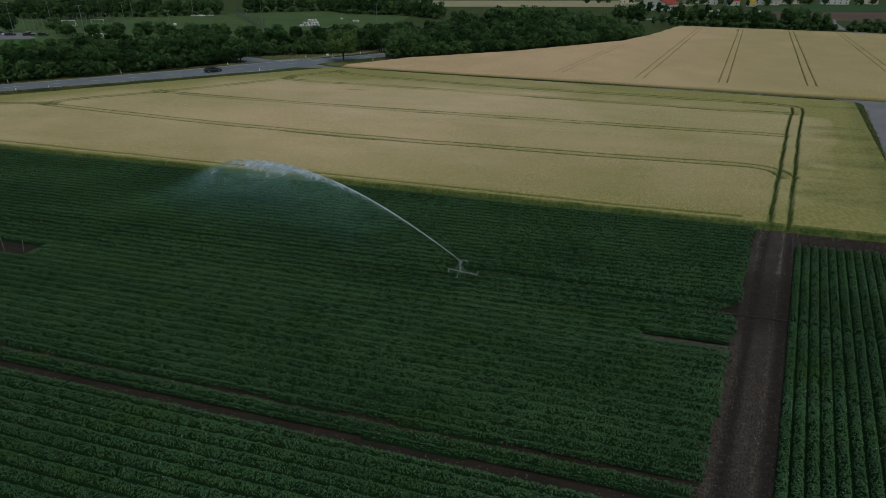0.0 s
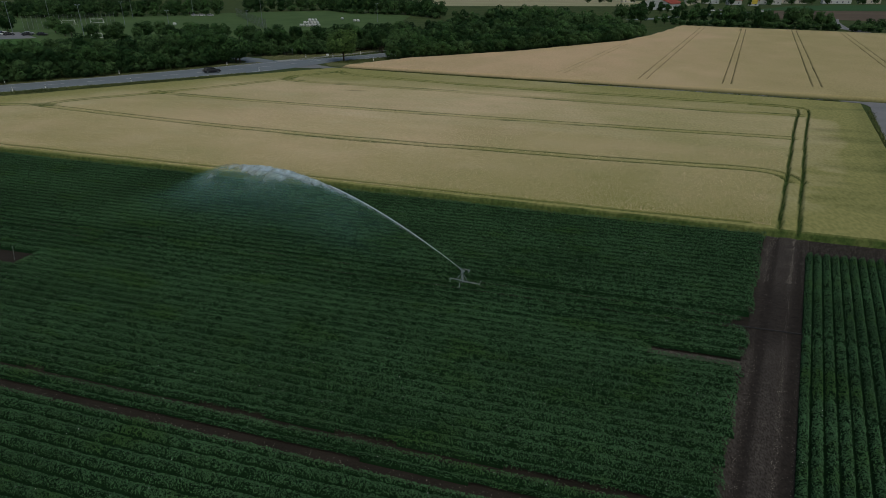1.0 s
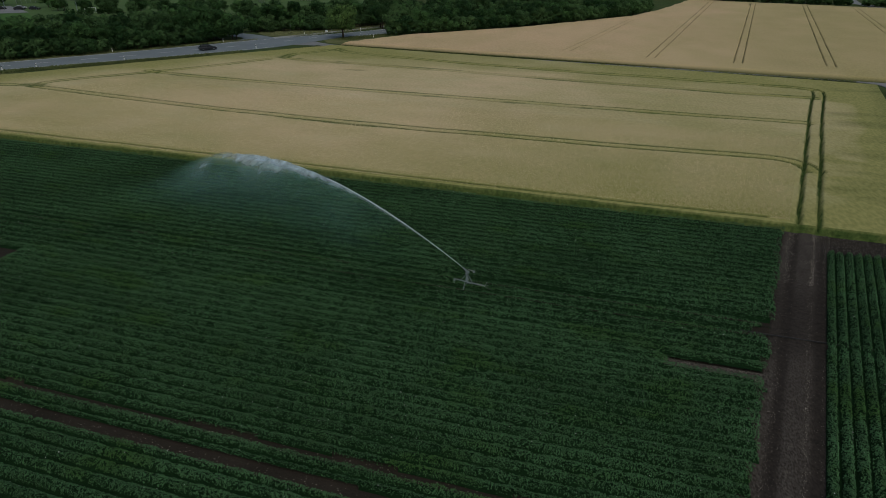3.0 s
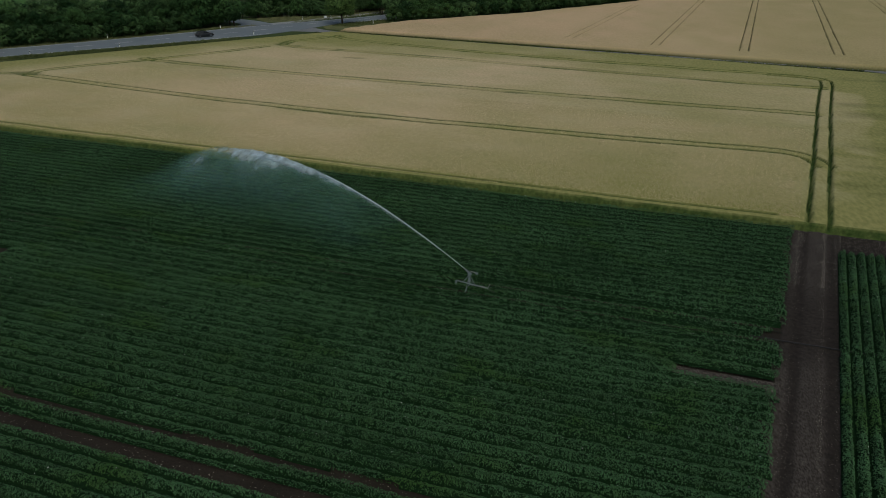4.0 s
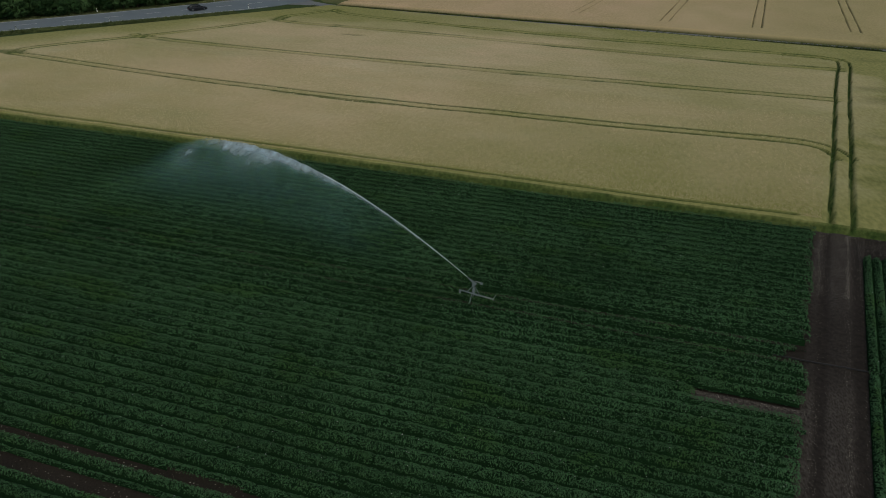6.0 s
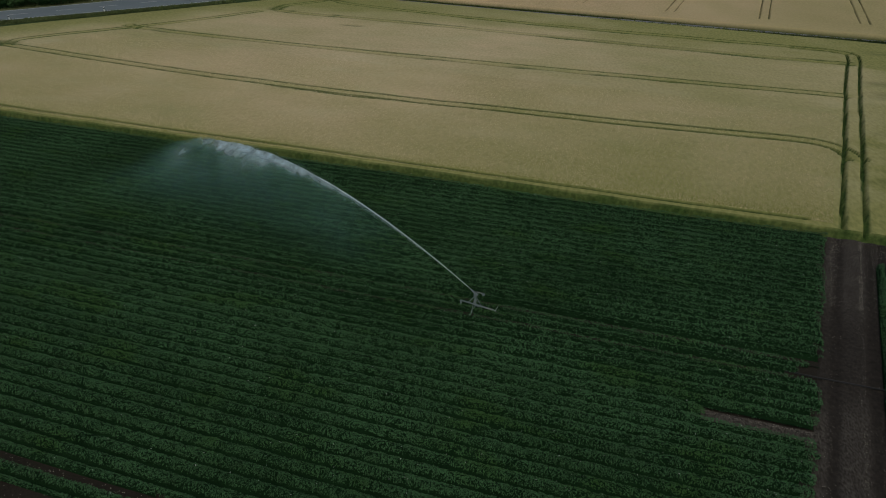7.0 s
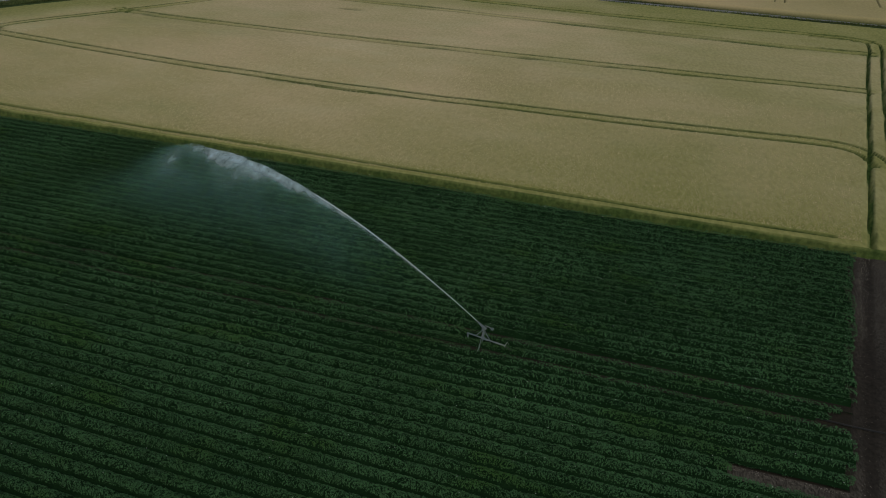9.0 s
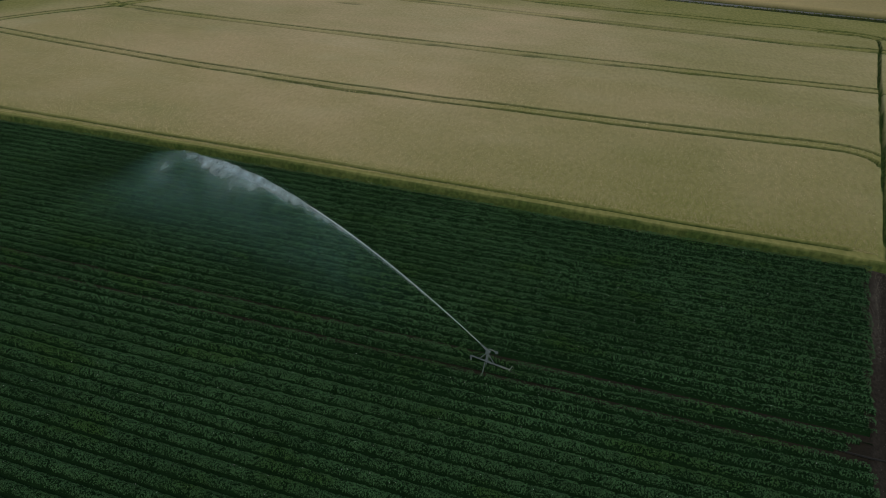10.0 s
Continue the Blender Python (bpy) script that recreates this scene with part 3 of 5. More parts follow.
def stripe(line, s0, s1, half, z):
    """A painted stroke along a line, from s0 to s1 metres."""
    pts = np.array(line, float)
    run = np.r_[0, np.cumsum(np.hypot(*np.diff(pts, axis=0).T))]
    s = np.r_[s0, run[(run > s0) & (run < s1)], s1]
    mid = [(float(np.interp(k, run, pts[:, 0])), float(np.interp(k, run, pts[:, 1]))) for k in s]
    bm = bmesh.new()
    a = [bm.verts.new((x, y, z)) for x, y in beside(mid, half)]
    b = [bm.verts.new((x, y, z)) for x, y in beside(mid, -half)]
    for i in range(len(a) - 1):
        bm.faces.new((a[i], b[i], b[i + 1], a[i + 1]))
    return bm


middle = along(far_side, near_side)
for k in range(26):
    part("lane_dash", stripe(middle, 120 + 9 * k, 124 + 9 * k, 0.13, 0.067), M_PAINT, road)
part("edge_line", stripe(along(far_side, near_side, 0.05), 60, 420, 0.14, 0.067), M_PAINT, road)
part("edge_line", stripe(along(far_side, near_side, 0.955), 60, 258, 0.14, 0.067), M_PAINT, road)
part("edge_line", stripe(along(far_side, near_side, 0.955), 290, 420, 0.14, 0.067), M_PAINT, road)
tagged(ribbon("side_road", rounded([(-114.0, 161.0), (-112.8, 170), (-118, 174.5), (-132, 177), (-152, 183)]), rounded([(-105.5, 174.5), (-110, 177.6), (-118, 181), (-132, 183.5), (-152, 190)]), 0.05, M_ASPHALT), "grey side road joining the main road", "road")
M_PATH = material("pale_path", (0.27, 0.28, 0.28), (0.38, 0.39, 0.39), 4.0, 0.85, 10.0, 0.2)
tagged(ribbon("cycle_path", rounded([(-109.6, 174.4), (-105.6, 178.2), (-100.7, 186), (-95.3, 196), (-89.5, 206.9), (-82, 222)]), rounded([(-107.4, 172.8), (-103.6, 177.0), (-98.6, 184.8), (-93.1, 194.8), (-87.3, 205.7), (-80, 221)]), 0.03, M_PATH), "pale narrow cycle path beside the road", "path")
tagged(ribbon("farm_lane", rounded([(-92, 172), (-84, 167.6), (-76, 165.0), (-28.5, 158.2), (25, 152.6), (46, 151.4), (60, 151), (90, 146)]), rounded([(-94, 163.5), (-86, 164.2), (-78, 163.0), (-28.5, 156.2), (25, 150.6), (44, 149.2), (49.0, 146), (90, 141)]), 0.02, M_CONCRETE), "narrow grey paved farm lane between the fields", "lane")
tagged(ribbon("farm_lane", rounded([(43.5, 151.5), (48.8, 146), (46.6, 138), (40.5, 110), (36.0, 92.4), (29.8, 66), (22, 33)]), rounded([(60, 151), (56, 147), (51.4, 137), (45.3, 109), (40.8, 91.4), (34.6, 65), (27, 32)]), 0.028, M_CONCRETE), "grey paved farm lane along the barley", "lane")
tagged(slab("verge", [(-113.5, 180.6), (-110, 178.2), (-106, 178.6), (-102.5, 182.5), (-98.4, 189.6), (-86, 209), (-80, 219), (-88, 231), (-102, 212), (-119, 189), (-117, 183.5)], 0.01, M_VERGE), "tall pale roadside grass", "grass verge")
tagged(slab("verge", [(-89, 174.5), (-86, 170.4), (-80, 168.3), (-70, 167.2), (-70.5, 186.5), (-73.5, 198), (-80.3, 189), (-87.4, 181)], 0.01, M_VERGE), "rough grass in the corner of the junction", "grass verge")
tagged(slab("verge", near_side[6:22] + [(-95, 159.5), (-99.5, 152), (-112, 134), (-132.5, 104), (-158, 68), (-175, 50)], 0.01, M_VERGE), "strip of rough grass between road and barley", "grass verge")

tagged(slab("verge", beside(far_side[8:22], -0.2) + beside(far_side[8:22], 5.5)[::-1], 0.012, M_VERGE), "dry grass strip between road and bushes", "grass verge")

# ---------------------------------------------------------------- grass tufts on verges
def tufts(name, spots, tall, mat, label, spread=0.5):
    n = len(spots)
    c = np.c_[spots, np.zeros(n)]
    turn = rng.uniform(0, 6.2832, n)
    w = np.stack([np.cos(turn), np.sin(turn), np.zeros(n)], 1) * rng.uniform(0.05, 0.15, n)[:, None]
    up = np.stack([rng.normal(0, spread, n) * 0.7, rng.normal(0.1, spread, n) * 0.7, rng.uniform(0.25, 0.9, n) * tall], 1)
    V = np.stack([c - w, c + w, c + up + w * 0.3, c + up - w * 0.3], 1).reshape(-1, 3)
    return tagged(new(name, mesh_of(name, V, np.arange(4 * n).reshape(-1, 4), mat)), label, "grass", kind="stuff")


M_TUFT = material("long_grass", (0.055, 0.080, 0.026), (0.145, 0.165, 0.062), 6.0, 0.9, 3.0, 0.0, spec=0.1, island=0.35)


def strewn(line, d0, d1, n):
    """Random spots beside a line, d0 to d1 metres to its left."""
    pts = np.array(line, float)
    run = np.r_[0, np.cumsum(np.hypot(*np.diff(pts, axis=0).T))]
    s, d = rng.uniform(0, run[-1], n), rng.uniform(d0, d1, n)
    x, y = np.interp(s, run, pts[:, 0]), np.interp(s, run, pts[:, 1])
    dx, dy = np.interp(s + 0.5, run, pts[:, 0]) - x, np.interp(s + 0.5, run, pts[:, 1]) - y
    k = np.hypot(dx, dy) + 1e-9
    return np.c_[x - dy / k * d, y + dx / k * d]


spots = np.r_[strewn(near_side[8:20], -4.6, -0.3, 7000), strewn([(-78, 166.2), (-28.5, 159.4), (25, 153.8), (46, 152.4)], -1.1, 0.1, 9000), strewn([(-87.4, 177), (-86.6, 181.6), (-77, 193.5)], -7, 0, 1800), strewn([(-86, 163.0), (-28.5, 155.8), (44, 148.6)], -0.8, 0.3, 3000), strewn([(-113.5, 160.5), (-128, 140.5), (-147, 115)], -2.6, -0.3, 2000), strewn([(29.8, 66.5), (36.2, 92.8), (46.6, 139)], -0.3, 0.4, 700)]
tufts("long_grass", spots, 0.42, M_TUFT, "long unmown grass along the road edges")
M_HAY = material("dry_grass", (0.125, 0.142, 0.062), (0.255, 0.262, 0.128), 6.0, 0.9, 3.0, 0.0, spec=0.1, island=0.6)
tufts("verge_grass", np.r_[strewn([(-110, 179), (-106, 181), (-101.5, 187.5), (-91, 206.5), (-84, 220)], 0, 11, 9000), strewn([(-101, 180.5), (-94.5, 191), (-88, 202), (-84, 212)], 0, 2.2, 1200), strewn(far_side[8:22], 0.3, 2.6, 6000)], 0.22, M_HAY, "tall dry roadside grass before the trees")
spots = np.r_[strewn([(-150, 68.1), (-66, 65.75), (3, 63.95), (14.5, 63.9)], -0.35, 0.3, 5000)]
tufts("field_edge_grass", spots, 0.28, M_TUFT, "rough grass where barley meets the potatoes")

# ---------------------------------------------------------------- barley ears on the near half of the field
n = 130000
u, v = rng.uniform(0, 1, n), 0.42 * rng.uniform(0, 1, n) ** 1.5
x = (1 - v) * (-112 + 142 * u) + v * (-84 + 131 * u)
y = (1 - v) * (67.4 - 2.5 * u) + v * (158.0 - 18 * u)
h, r = barley_height(x, y)
k = (r < 0.15) & (x < 15.5 + (y - 65) * 0.235) & (x > -152 + (y - 66) * 0.74) & (y > front(x) + 0.8)
x, y, h = x[k], y[k], h[k]
n = len(x)
c = np.stack([x, y, h - 0.01], 1)
turn = rng.uniform(0, 6.2832, n)
w = np.stack([np.cos(turn), np.sin(turn), np.zeros(n)], 1) * rng.uniform(0.025, 0.05, n)[:, None]
up = np.stack([rng.normal(0, 0.06, n), rng.normal(0, 0.06, n), rng.uniform(0.06, 0.17, n)], 1)
V = np.stack([c - w, c + w, c + up], 1).reshape(-1, 3)
ears = new("barley_ears", mesh_of("barley_ears", V, np.arange(3 * n).reshape(-1, 3), M_EAR))
ears.parent = barley
tagged(ears, kind="stuff")

# ---------------------------------------------------------------- trees
def crown_mesh(name, seed, width, low, high, lobes, count, leaf, mat, lean=0.0):
    """A crown of many bent leaf sprays set on uneven lobes, with gaps between them."""
    g = np.random.default_rng(seed)
    mid, half = (low + high) / 2, (high - low) / 2
    a = g.uniform(0, 6.2832, lobes)
    t = g.uniform(-0.8, 0.85, lobes)
    rad = width * np.sqrt(np.clip(1 - t * t, 0, 1)) * g.uniform(0.3, 0.85, lobes)
    L = np.stack([rad * np.cos(a), rad * np.sin(a), mid + half * t * 0.8], 1)
    R = width * g.uniform(0.24, 0.46, lobes)
    which = g.integers(0, lobes, count)
    d = g.normal(0, 1, (count, 3))
    d[:, 2] += 0.25
    d /= np.linalg.norm(d, axis=1)[:, None]
    c = L[which] + d * (R[which] * g.uniform(0.72, 1.08, count))[:, None] * np.array([1, 1, 0.85])
    c[:, 2] = np.clip(c[:, 2], low * 0.6 + 0.1, None)
    nrm = d + g.normal(0, 0.22, (count, 3))
    nrm /= np.linalg.norm(nrm, axis=1)[:, None]
    side = np.cross(nrm, g.normal(0, 1, (count, 3)))
    side /= np.linalg.norm(side, axis=1)[:, None] + 1e-9
    other = np.cross(nrm, side)
    s = (leaf * g.uniform(0.6, 1.35, count))[:, None]
    V = np.stack([c - side * s, c - other * s * 0.75 + side * s * 0.5, c + side * s * 0.6 + other * s * 0.8], 1).reshape(-1, 3)
    return mesh_of(name, V, np.arange(3 * count).reshape(-1, 3), mat)


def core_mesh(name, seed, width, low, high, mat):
    """An added dark body inside the crown, ragged and lumpy, placed to block light."""
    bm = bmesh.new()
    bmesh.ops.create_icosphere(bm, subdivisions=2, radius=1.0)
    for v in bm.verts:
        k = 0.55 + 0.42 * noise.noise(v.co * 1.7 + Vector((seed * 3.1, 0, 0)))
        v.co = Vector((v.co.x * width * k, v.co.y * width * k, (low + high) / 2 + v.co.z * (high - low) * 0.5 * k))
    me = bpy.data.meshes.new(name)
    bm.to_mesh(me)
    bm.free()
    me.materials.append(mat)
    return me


def trunk_mesh(name, seed, height, r, fork):
    g = random.Random(seed)
    bm = bmesh.new()
    top = (g.uniform(-0.4, 0.4), g.uniform(-0.4, 0.4), height)
    tube(bm, [(0, 0, -0.1), (0.05, 0, 0.3), (top[0] * 0.3, top[1] * 0.3, height * 0.45), top], [r * 1.5, r, r * 0.75, r * 0.2], 6)
    for k in range(5):
        a = 6.2832 * k / 5 + g.uniform(-0.5, 0.5)
        z = height * g.uniform(fork, fork + 0.25)
        out = height * g.uniform(0.18, 0.3)
        p = (top[0] * 0.35, top[1] * 0.35, z)
        tube(bm, [p, (p[0] + math.cos(a) * out * 0.5, p[1] + math.sin(a) * out * 0.5, z + out * 0.6), (p[0] + math.cos(a) * out, p[1] + math.sin(a) * out, z + out * 0.95)], [r * 0.5, r * 0.3, r * 0.08], 4)
    me = bpy.data.meshes.new(name)
    bm.to_mesh(me)
    bm.free()
    me.materials.append(M_BARK)
    return me


# dark tone of the added cores: shade deep inside the crowns
M_SHADE_CORE = material("crown_shade", (0.018, 0.040, 0.012), (0.04, 0.075, 0.025), 2.0, 0.9, 3.0, 0.8, spec=0.05, dist=0.3)


class Kind:
    """One kind of tree: its meshes, shared by all of that kind."""

    def __init__(self, name, label, category, seed, height, width, low, lobes, count, leaf, mat, fork=0.3):
        self.name, self.label, self.category, self.height = name, label, category, height
        self.trunk = trunk_mesh("trunk", seed, height * 0.72, 0.028 * height, fork)
        self.crown = crown_mesh("crown", seed, width, low, height, lobes, count, leaf, mat)
        self.inner = core_mesh("inner_foliage", seed, width, low, height, M_SHADE_CORE)

    def plant(self, x, y, height, turn, group):
        k = height / self.height
        base_ = new(self.name)
        base_.matrix_basis = pose(x, y, -0.05, 0, 0, turn) @ Matrix.Diagonal((k * random.uniform(0.9, 1.15), k * random.uniform(0.9, 1.15), k, 1))
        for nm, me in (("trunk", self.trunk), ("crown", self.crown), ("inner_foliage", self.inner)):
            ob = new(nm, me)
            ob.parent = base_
        return tagged(base_, self.label, self.category, group)


oak = Kind("tree", "broad dark green deciduous tree with a rounded crown", "tree", 1, 9.5, 3.9, 2.0, 24, 3300, 0.215, M_CROWN)
lime = Kind("tree", "tall oval green deciduous tree in the belt", "tree", 2, 10.5, 3.1, 1.8, 22, 3000, 0.215, M_CROWN)
ash = Kind("tree", "loose airy green tree with an uneven crown", "tree", 3, 10.0, 3.5, 2.4, 18, 2600, 0.215, M_CROWN2)
maple = Kind("tree", "dense green field maple leafy to the ground", "tree", 4, 8.0, 3.6, 0.5, 22, 3100, 0.215, M_CROWN2)
thorn = Kind("bush", "dense dark hedge bush leafy to the ground", "bush", 5, 4.5, 2.9, 0.1, 18, 1700, 0.23, M_CROWN2)
hazel = Kind("bush", "spreading green hazel bush at the field edge", "bush", 6, 5.5, 3.0, 0.1, 18, 1800, 0.23, M_CROWN)
mid_oak = Kind("tree", "broad dark green tree in the depth of the belt", "tree", 21, 9.5, 3.9, 1.6, 18, 1350, 0.33, M_CROWN)
mid_lime = Kind("tree", "tall green tree in the depth of the wood", "tree", 22, 10.5, 3.4, 1.4, 17, 1300, 0.33, M_CROWN2)
farA = Kind("tree", "distant dark green deciduous tree in a far belt", "tree", 7, 11.0, 4.6, 0.8, 15, 1150, 0.43, M_CROWN)
farB = Kind("tree", "distant rounded tree behind the fields", "tree", 8, 9.0, 4.4, 0.5, 13, 1050, 0.42, M_CROWN2)
far_bush = Kind("bush", "distant low hedge bush", "bush", 9, 4.0, 3.2, 0.1, 9, 480, 0.46, M_CROWN2)


def between(a, b, n):
    return [(a[0] + (b[0] - a[0]) * (i + 0.5) / n, a[1] + (b[1] - a[1]) * (i + 0.5) / n) for i in range(n)]


def grow(kinds, spots, low, high, group, wobble=1.2):
    for x, y in spots:
        k = random.choice(kinds)
        x, y = x + random.uniform(-wobble, wobble), y + random.uniform(-wobble, wobble)
        if float(off_line(np.array([x]), np.array([y]), SIDE)[0]) < 5.0:
            continue
        k.plant(x, y, random.uniform(low, high), random.uniform(0, 360), group)


SIDE = [(-111.5, 173.5), (-118, 177.8), (-132, 180.3), (-152, 186.5)]
# belt beside the road
belt = [(-176, 75), (-150.5, 112.5), (-132.8, 134.5), (-115.5, 166.0)]
for (a, b), m in zip(zip(belt, belt[1:]), (10, 8, 10)):
    back = lambda d: [(p[0] - 0.80 * d, p[1] + 0.60 * d) for p in (a, b)]
    grow([thorn, hazel, thorn], between(*back(1.9), m), 3.6, 5.6, "bushes of the roadside belt", 0.7)
    grow([maple, oak, hazel], between(*back(4.5), m * 2 // 3 + 1), 6.6, 8.8, "trees of the roadside belt")
    grow([oak, lime, ash, maple], between(*back(9.5), m * 2 // 3), 8.2, 10.6, "trees of the roadside belt", 1.5)
    grow([mid_oak, mid_lime], between(*back(16), m // 2 + 1), 8.6, 10.6, "trees of the roadside belt", 2.0)
    if a[1] > 110:
        grow([mid_oak, mid_lime, maple], between(*back(24), m // 2 + 1), 7.5, 9.5, "trees of the roadside belt", 2.5)
        grow([mid_oak, maple], between(*back(34), m // 2 + 1), 6.5, 8.5, "trees of the roadside belt", 3.5)
grow([maple, hazel], [(-114.3, 168.3), (-116.5, 169.5), (-117.5, 171.5), (-119.5, 168), (-121.5, 171.8), (-124, 172)], 7.0, 9.0, "trees of the roadside belt", 0.5)
grow([maple, oak, lime], [(-121, 165), (-124.5, 168), (-127.5, 171), (-125, 160.5)], 9.8, 11.4, "trees of the roadside belt", 0.6)
# row behind the verge
grow([thorn, hazel, maple], between((-124, 183.6), (-117, 187), 5) + between((-117, 187), (-97.5, 201), 9) + between((-97.5, 201), (-87, 221), 8), 3.6, 5.6, "bushes behind the verge", 0.6)
row = [(-121, 187.5), (-112, 193.5), (-103.5, 202), (-95.5, 215), (-89, 229), (-84, 243)]
for a, b in zip(row, row[1:]):
    grow([oak, maple, lime], between(a, b, 3), 7.8, 10.0, "trees behind the verge", 0.9)
    grow([thorn, hazel, maple], between((a[0] - 3, a[1] + 3), (b[0] - 3, b[1] + 3), 3), 4.0, 6.5, "trees behind the verge", 1.0)
    grow([mid_oak, mid_lime], between((a[0] - 7, a[1] + 6), (b[0] - 7, b[1] + 6), 2), 7.0, 8.8, "trees behind the verge", 1.5)
# the tree that stands alone at the junction
M_CROWN3 = material("bright_leaves", (0.044, 0.090, 0.025), (0.125, 0.205, 0.062), 30.0, 0.65, 0.7, 0.0, spec=0.08, island=0.4)
alone = Kind("tree", "single round-crowned roadside tree with a clear trunk", "tree", 11, 9.8, 4.9, 2.2, 40, 7500, 0.27, M_CROWN3, 0.28)
alone.plant(-85.9, 181.2, 9.6, 40, "")
# wood beside the wheat
wood = [(-73.0, 189.0), (-62.5, 196.6), (-49.0, 210.9), (-33.0, 232.8), (-14.2, 258.0), (-1.0, 280.0), (6.0, 299.0)]
for first, (a, b) in enumerate(zip(wood, wood[1:])):
    length = math.hypot(b[0] - a[0], b[1] - a[1])
    out = Vector((-(b[1] - a[1]), b[0] - a[0])) / length
    at = lambda d: ((a[0] + out[0] * d, a[1] + out[1] * d), (b[0] + out[0] * d, b[1] + out[1] * d))
    grow([thorn, hazel], between(*at(1.5), round(length / 3.4)), 4.2, 6.6, "bushes of the wood's edge", 0.7)
    grow([maple, hazel, oak], between(*at(5.5), round(length / 4.5)), 6.0, 8.2, "trees of the wood")
    grow([mid_oak, mid_lime, ash, maple], between(*at(11), round(length / 5.5)), 7.4, 9.6, "trees of the wood", 1.6)
    for d, lo, hi in ((18, 8.2, 10.2), (26, 8.5, 10.5)) if first < 2 else ((18, 8.2, 10.2), (26, 9, 11), (36, 9.5, 11.5)) if first < 3 else ((19, 9, 11), (27, 10, 12.5), (37, 11, 13.5), (48, 11.5, 14.0)):
        grow([mid_oak, mid_lime, ash if d < 20 else mid_lime], between(*at(d), round(length / 7.0)), lo, hi, "trees of the wood", 2.5)
# lines of trees beyond the playing fields
FAR = []
for a, b, m in (((-420, 352), (-330, 372), 14), ((-330, 372), (-292, 412), 8), ((-292, 440), (-240, 500), 9), ((-240, 488), (-205, 452), 8), ((-205, 452), (-150, 440), 9), ((-150, 436), (-122, 408), 6), ((-430, 330), (-345, 345), 10)):
    grow([farA, farB], between(a, b, m), 9.0, 12.0, "trees beyond the playing fields", 3)
    FAR += [(x, y, random.uniform(10, 13.5)) for x, y in between((a[0] - 8, a[1] + 14), (b[0] - 8, b[1] + 14), m)]
    grow([far_bush], between((a[0] + 3, a[1] - 6), (b[0] + 3, b[1] - 6), m), 2.5, 4.5, "bushes beyond the playing fields", 2)
# small trees between car park and pitches
for x, y, h in ((-262.9, 239.9, 6.8), (-252, 236.3, 4.7), (-232.3, 238.8, 4.2), (-219.7, 233, 5.7), (-204.3, 231.5, 6.3), (-192.8, 229.1, 6.7), (-188, 233.3, 3.7), (-187.8, 242.3, 5.5), (-178.9, 238.9, 5.4), (-169.5, 235.9, 6), (-166, 236.9, 4.6), (-158.2, 233.6, 4.5), (-150, 226, 6), (-142, 218, 6.5), (-296, 243, 7), (-303, 238, 7), (-245, 228, 5), (-238, 225, 4.6), (-227, 226, 5.2), (-212, 222, 5.5), (-198, 220, 5), (-183, 222, 5.8), (-172, 224, 5), (-160, 214, 6)):
    random.choice([maple, maple, hazel, ash]).plant(x, y, h * 1.2, random.uniform(0, 360), "young trees round the pitches")
grow([thorn, far_bush], between((-226, 214), (-208, 226), 6) + between((-217, 226), (-205, 234), 4), 1.8, 2.8, "clipped bushes by the pitches", 0.6)
# trees and hedges behind the wheat
for x, y, h in ((13, 384, 5), (18, 389, 6), (22, 392, 5), (28, 391, 8), (33, 389, 8.5), (39, 392, 9), (44, 384, 8.5), (49, 381, 11), (53, 383, 11), (57, 380, 8), (63, 366, 8.5), (67, 370, 9.5), (72, 374, 8), (78, 371, 11), (82, 369, 11.5), (87, 373, 10), (92, 372, 9), (97, 374, 8.5), (100, 378, 6), (108, 366, 5.5), (113, 363, 6.5), (118, 362, 6.5), (123, 360, 6), (130, 357, 6), (137, 356, 6.5), (5, 385, 11.5), (0, 392, 11), (-6, 398, 11)):
    random.choice([farA, farB]).plant(x, y, h, random.uniform(0, 360), "trees behind the wheat")
grow([far_bush], between((22, 385), (60, 373), 16) + between((60, 370), (100, 362), 14) + between((104, 360), (150, 346), 14), 2.2, 4.0, "hedge behind the wheat", 1.2)
grow([farA, farB], [(14, 520), (20, 512), (27, 520), (34, 525), (8, 530), (45, 530), (52, 500), (66, 470), (74, 480), (60, 440), (70, 430), (78, 452), (36, 440), (28, 432), (55, 690), (70, 700), (88, 690), (104, 676), (120, 668), (150, 705), (178, 742), (222, 742), (258, 748), (300, 742)], 7, 9.5, "trees before the village", 4)
FAR += [(x + random.uniform(-9, 9), y + random.uniform(-9, 9), random.uniform(7, 11)) for x, y in between((-60, 690), (330, 760), 24)]
FAR += [(x + random.uniform(-10, 10), y + random.uniform(-10, 10), random.uniform(10, 14)) for x, y in between((-600, 560), (-60, 900), 26) + between((-700, 330), (-500, 460), 12)]


def woods(name, spots, label):
    """Far woods joined into one mesh, from the far trees' crowns."""
    V, F, at = [], [], 0
    for x, y, h in spots:
        k = random.choice([farA, farB])
        co = np.empty(len(k.crown.vertices) * 3, np.float32)
        k.crown.vertices.foreach_get("co", co)
        co = co.reshape(-1, 3) * (h / k.height)
        a = random.uniform(0, 6.28)
        co = np.stack([x + co[:, 0] * math.cos(a) - co[:, 1] * math.sin(a), y + co[:, 0] * math.sin(a) + co[:, 1] * math.cos(a), co[:, 2]], 1)
        V.append(co)
        F.append(np.arange(len(co)).reshape(-1, 3) + at)
        at += len(co)
    return tagged(new(name, mesh_of(name, np.concatenate(V), np.concatenate(F), M_CROWN2)), label, "woods", kind="stuff")


woods("far_woods", FAR, "far dark green woods on the horizon")
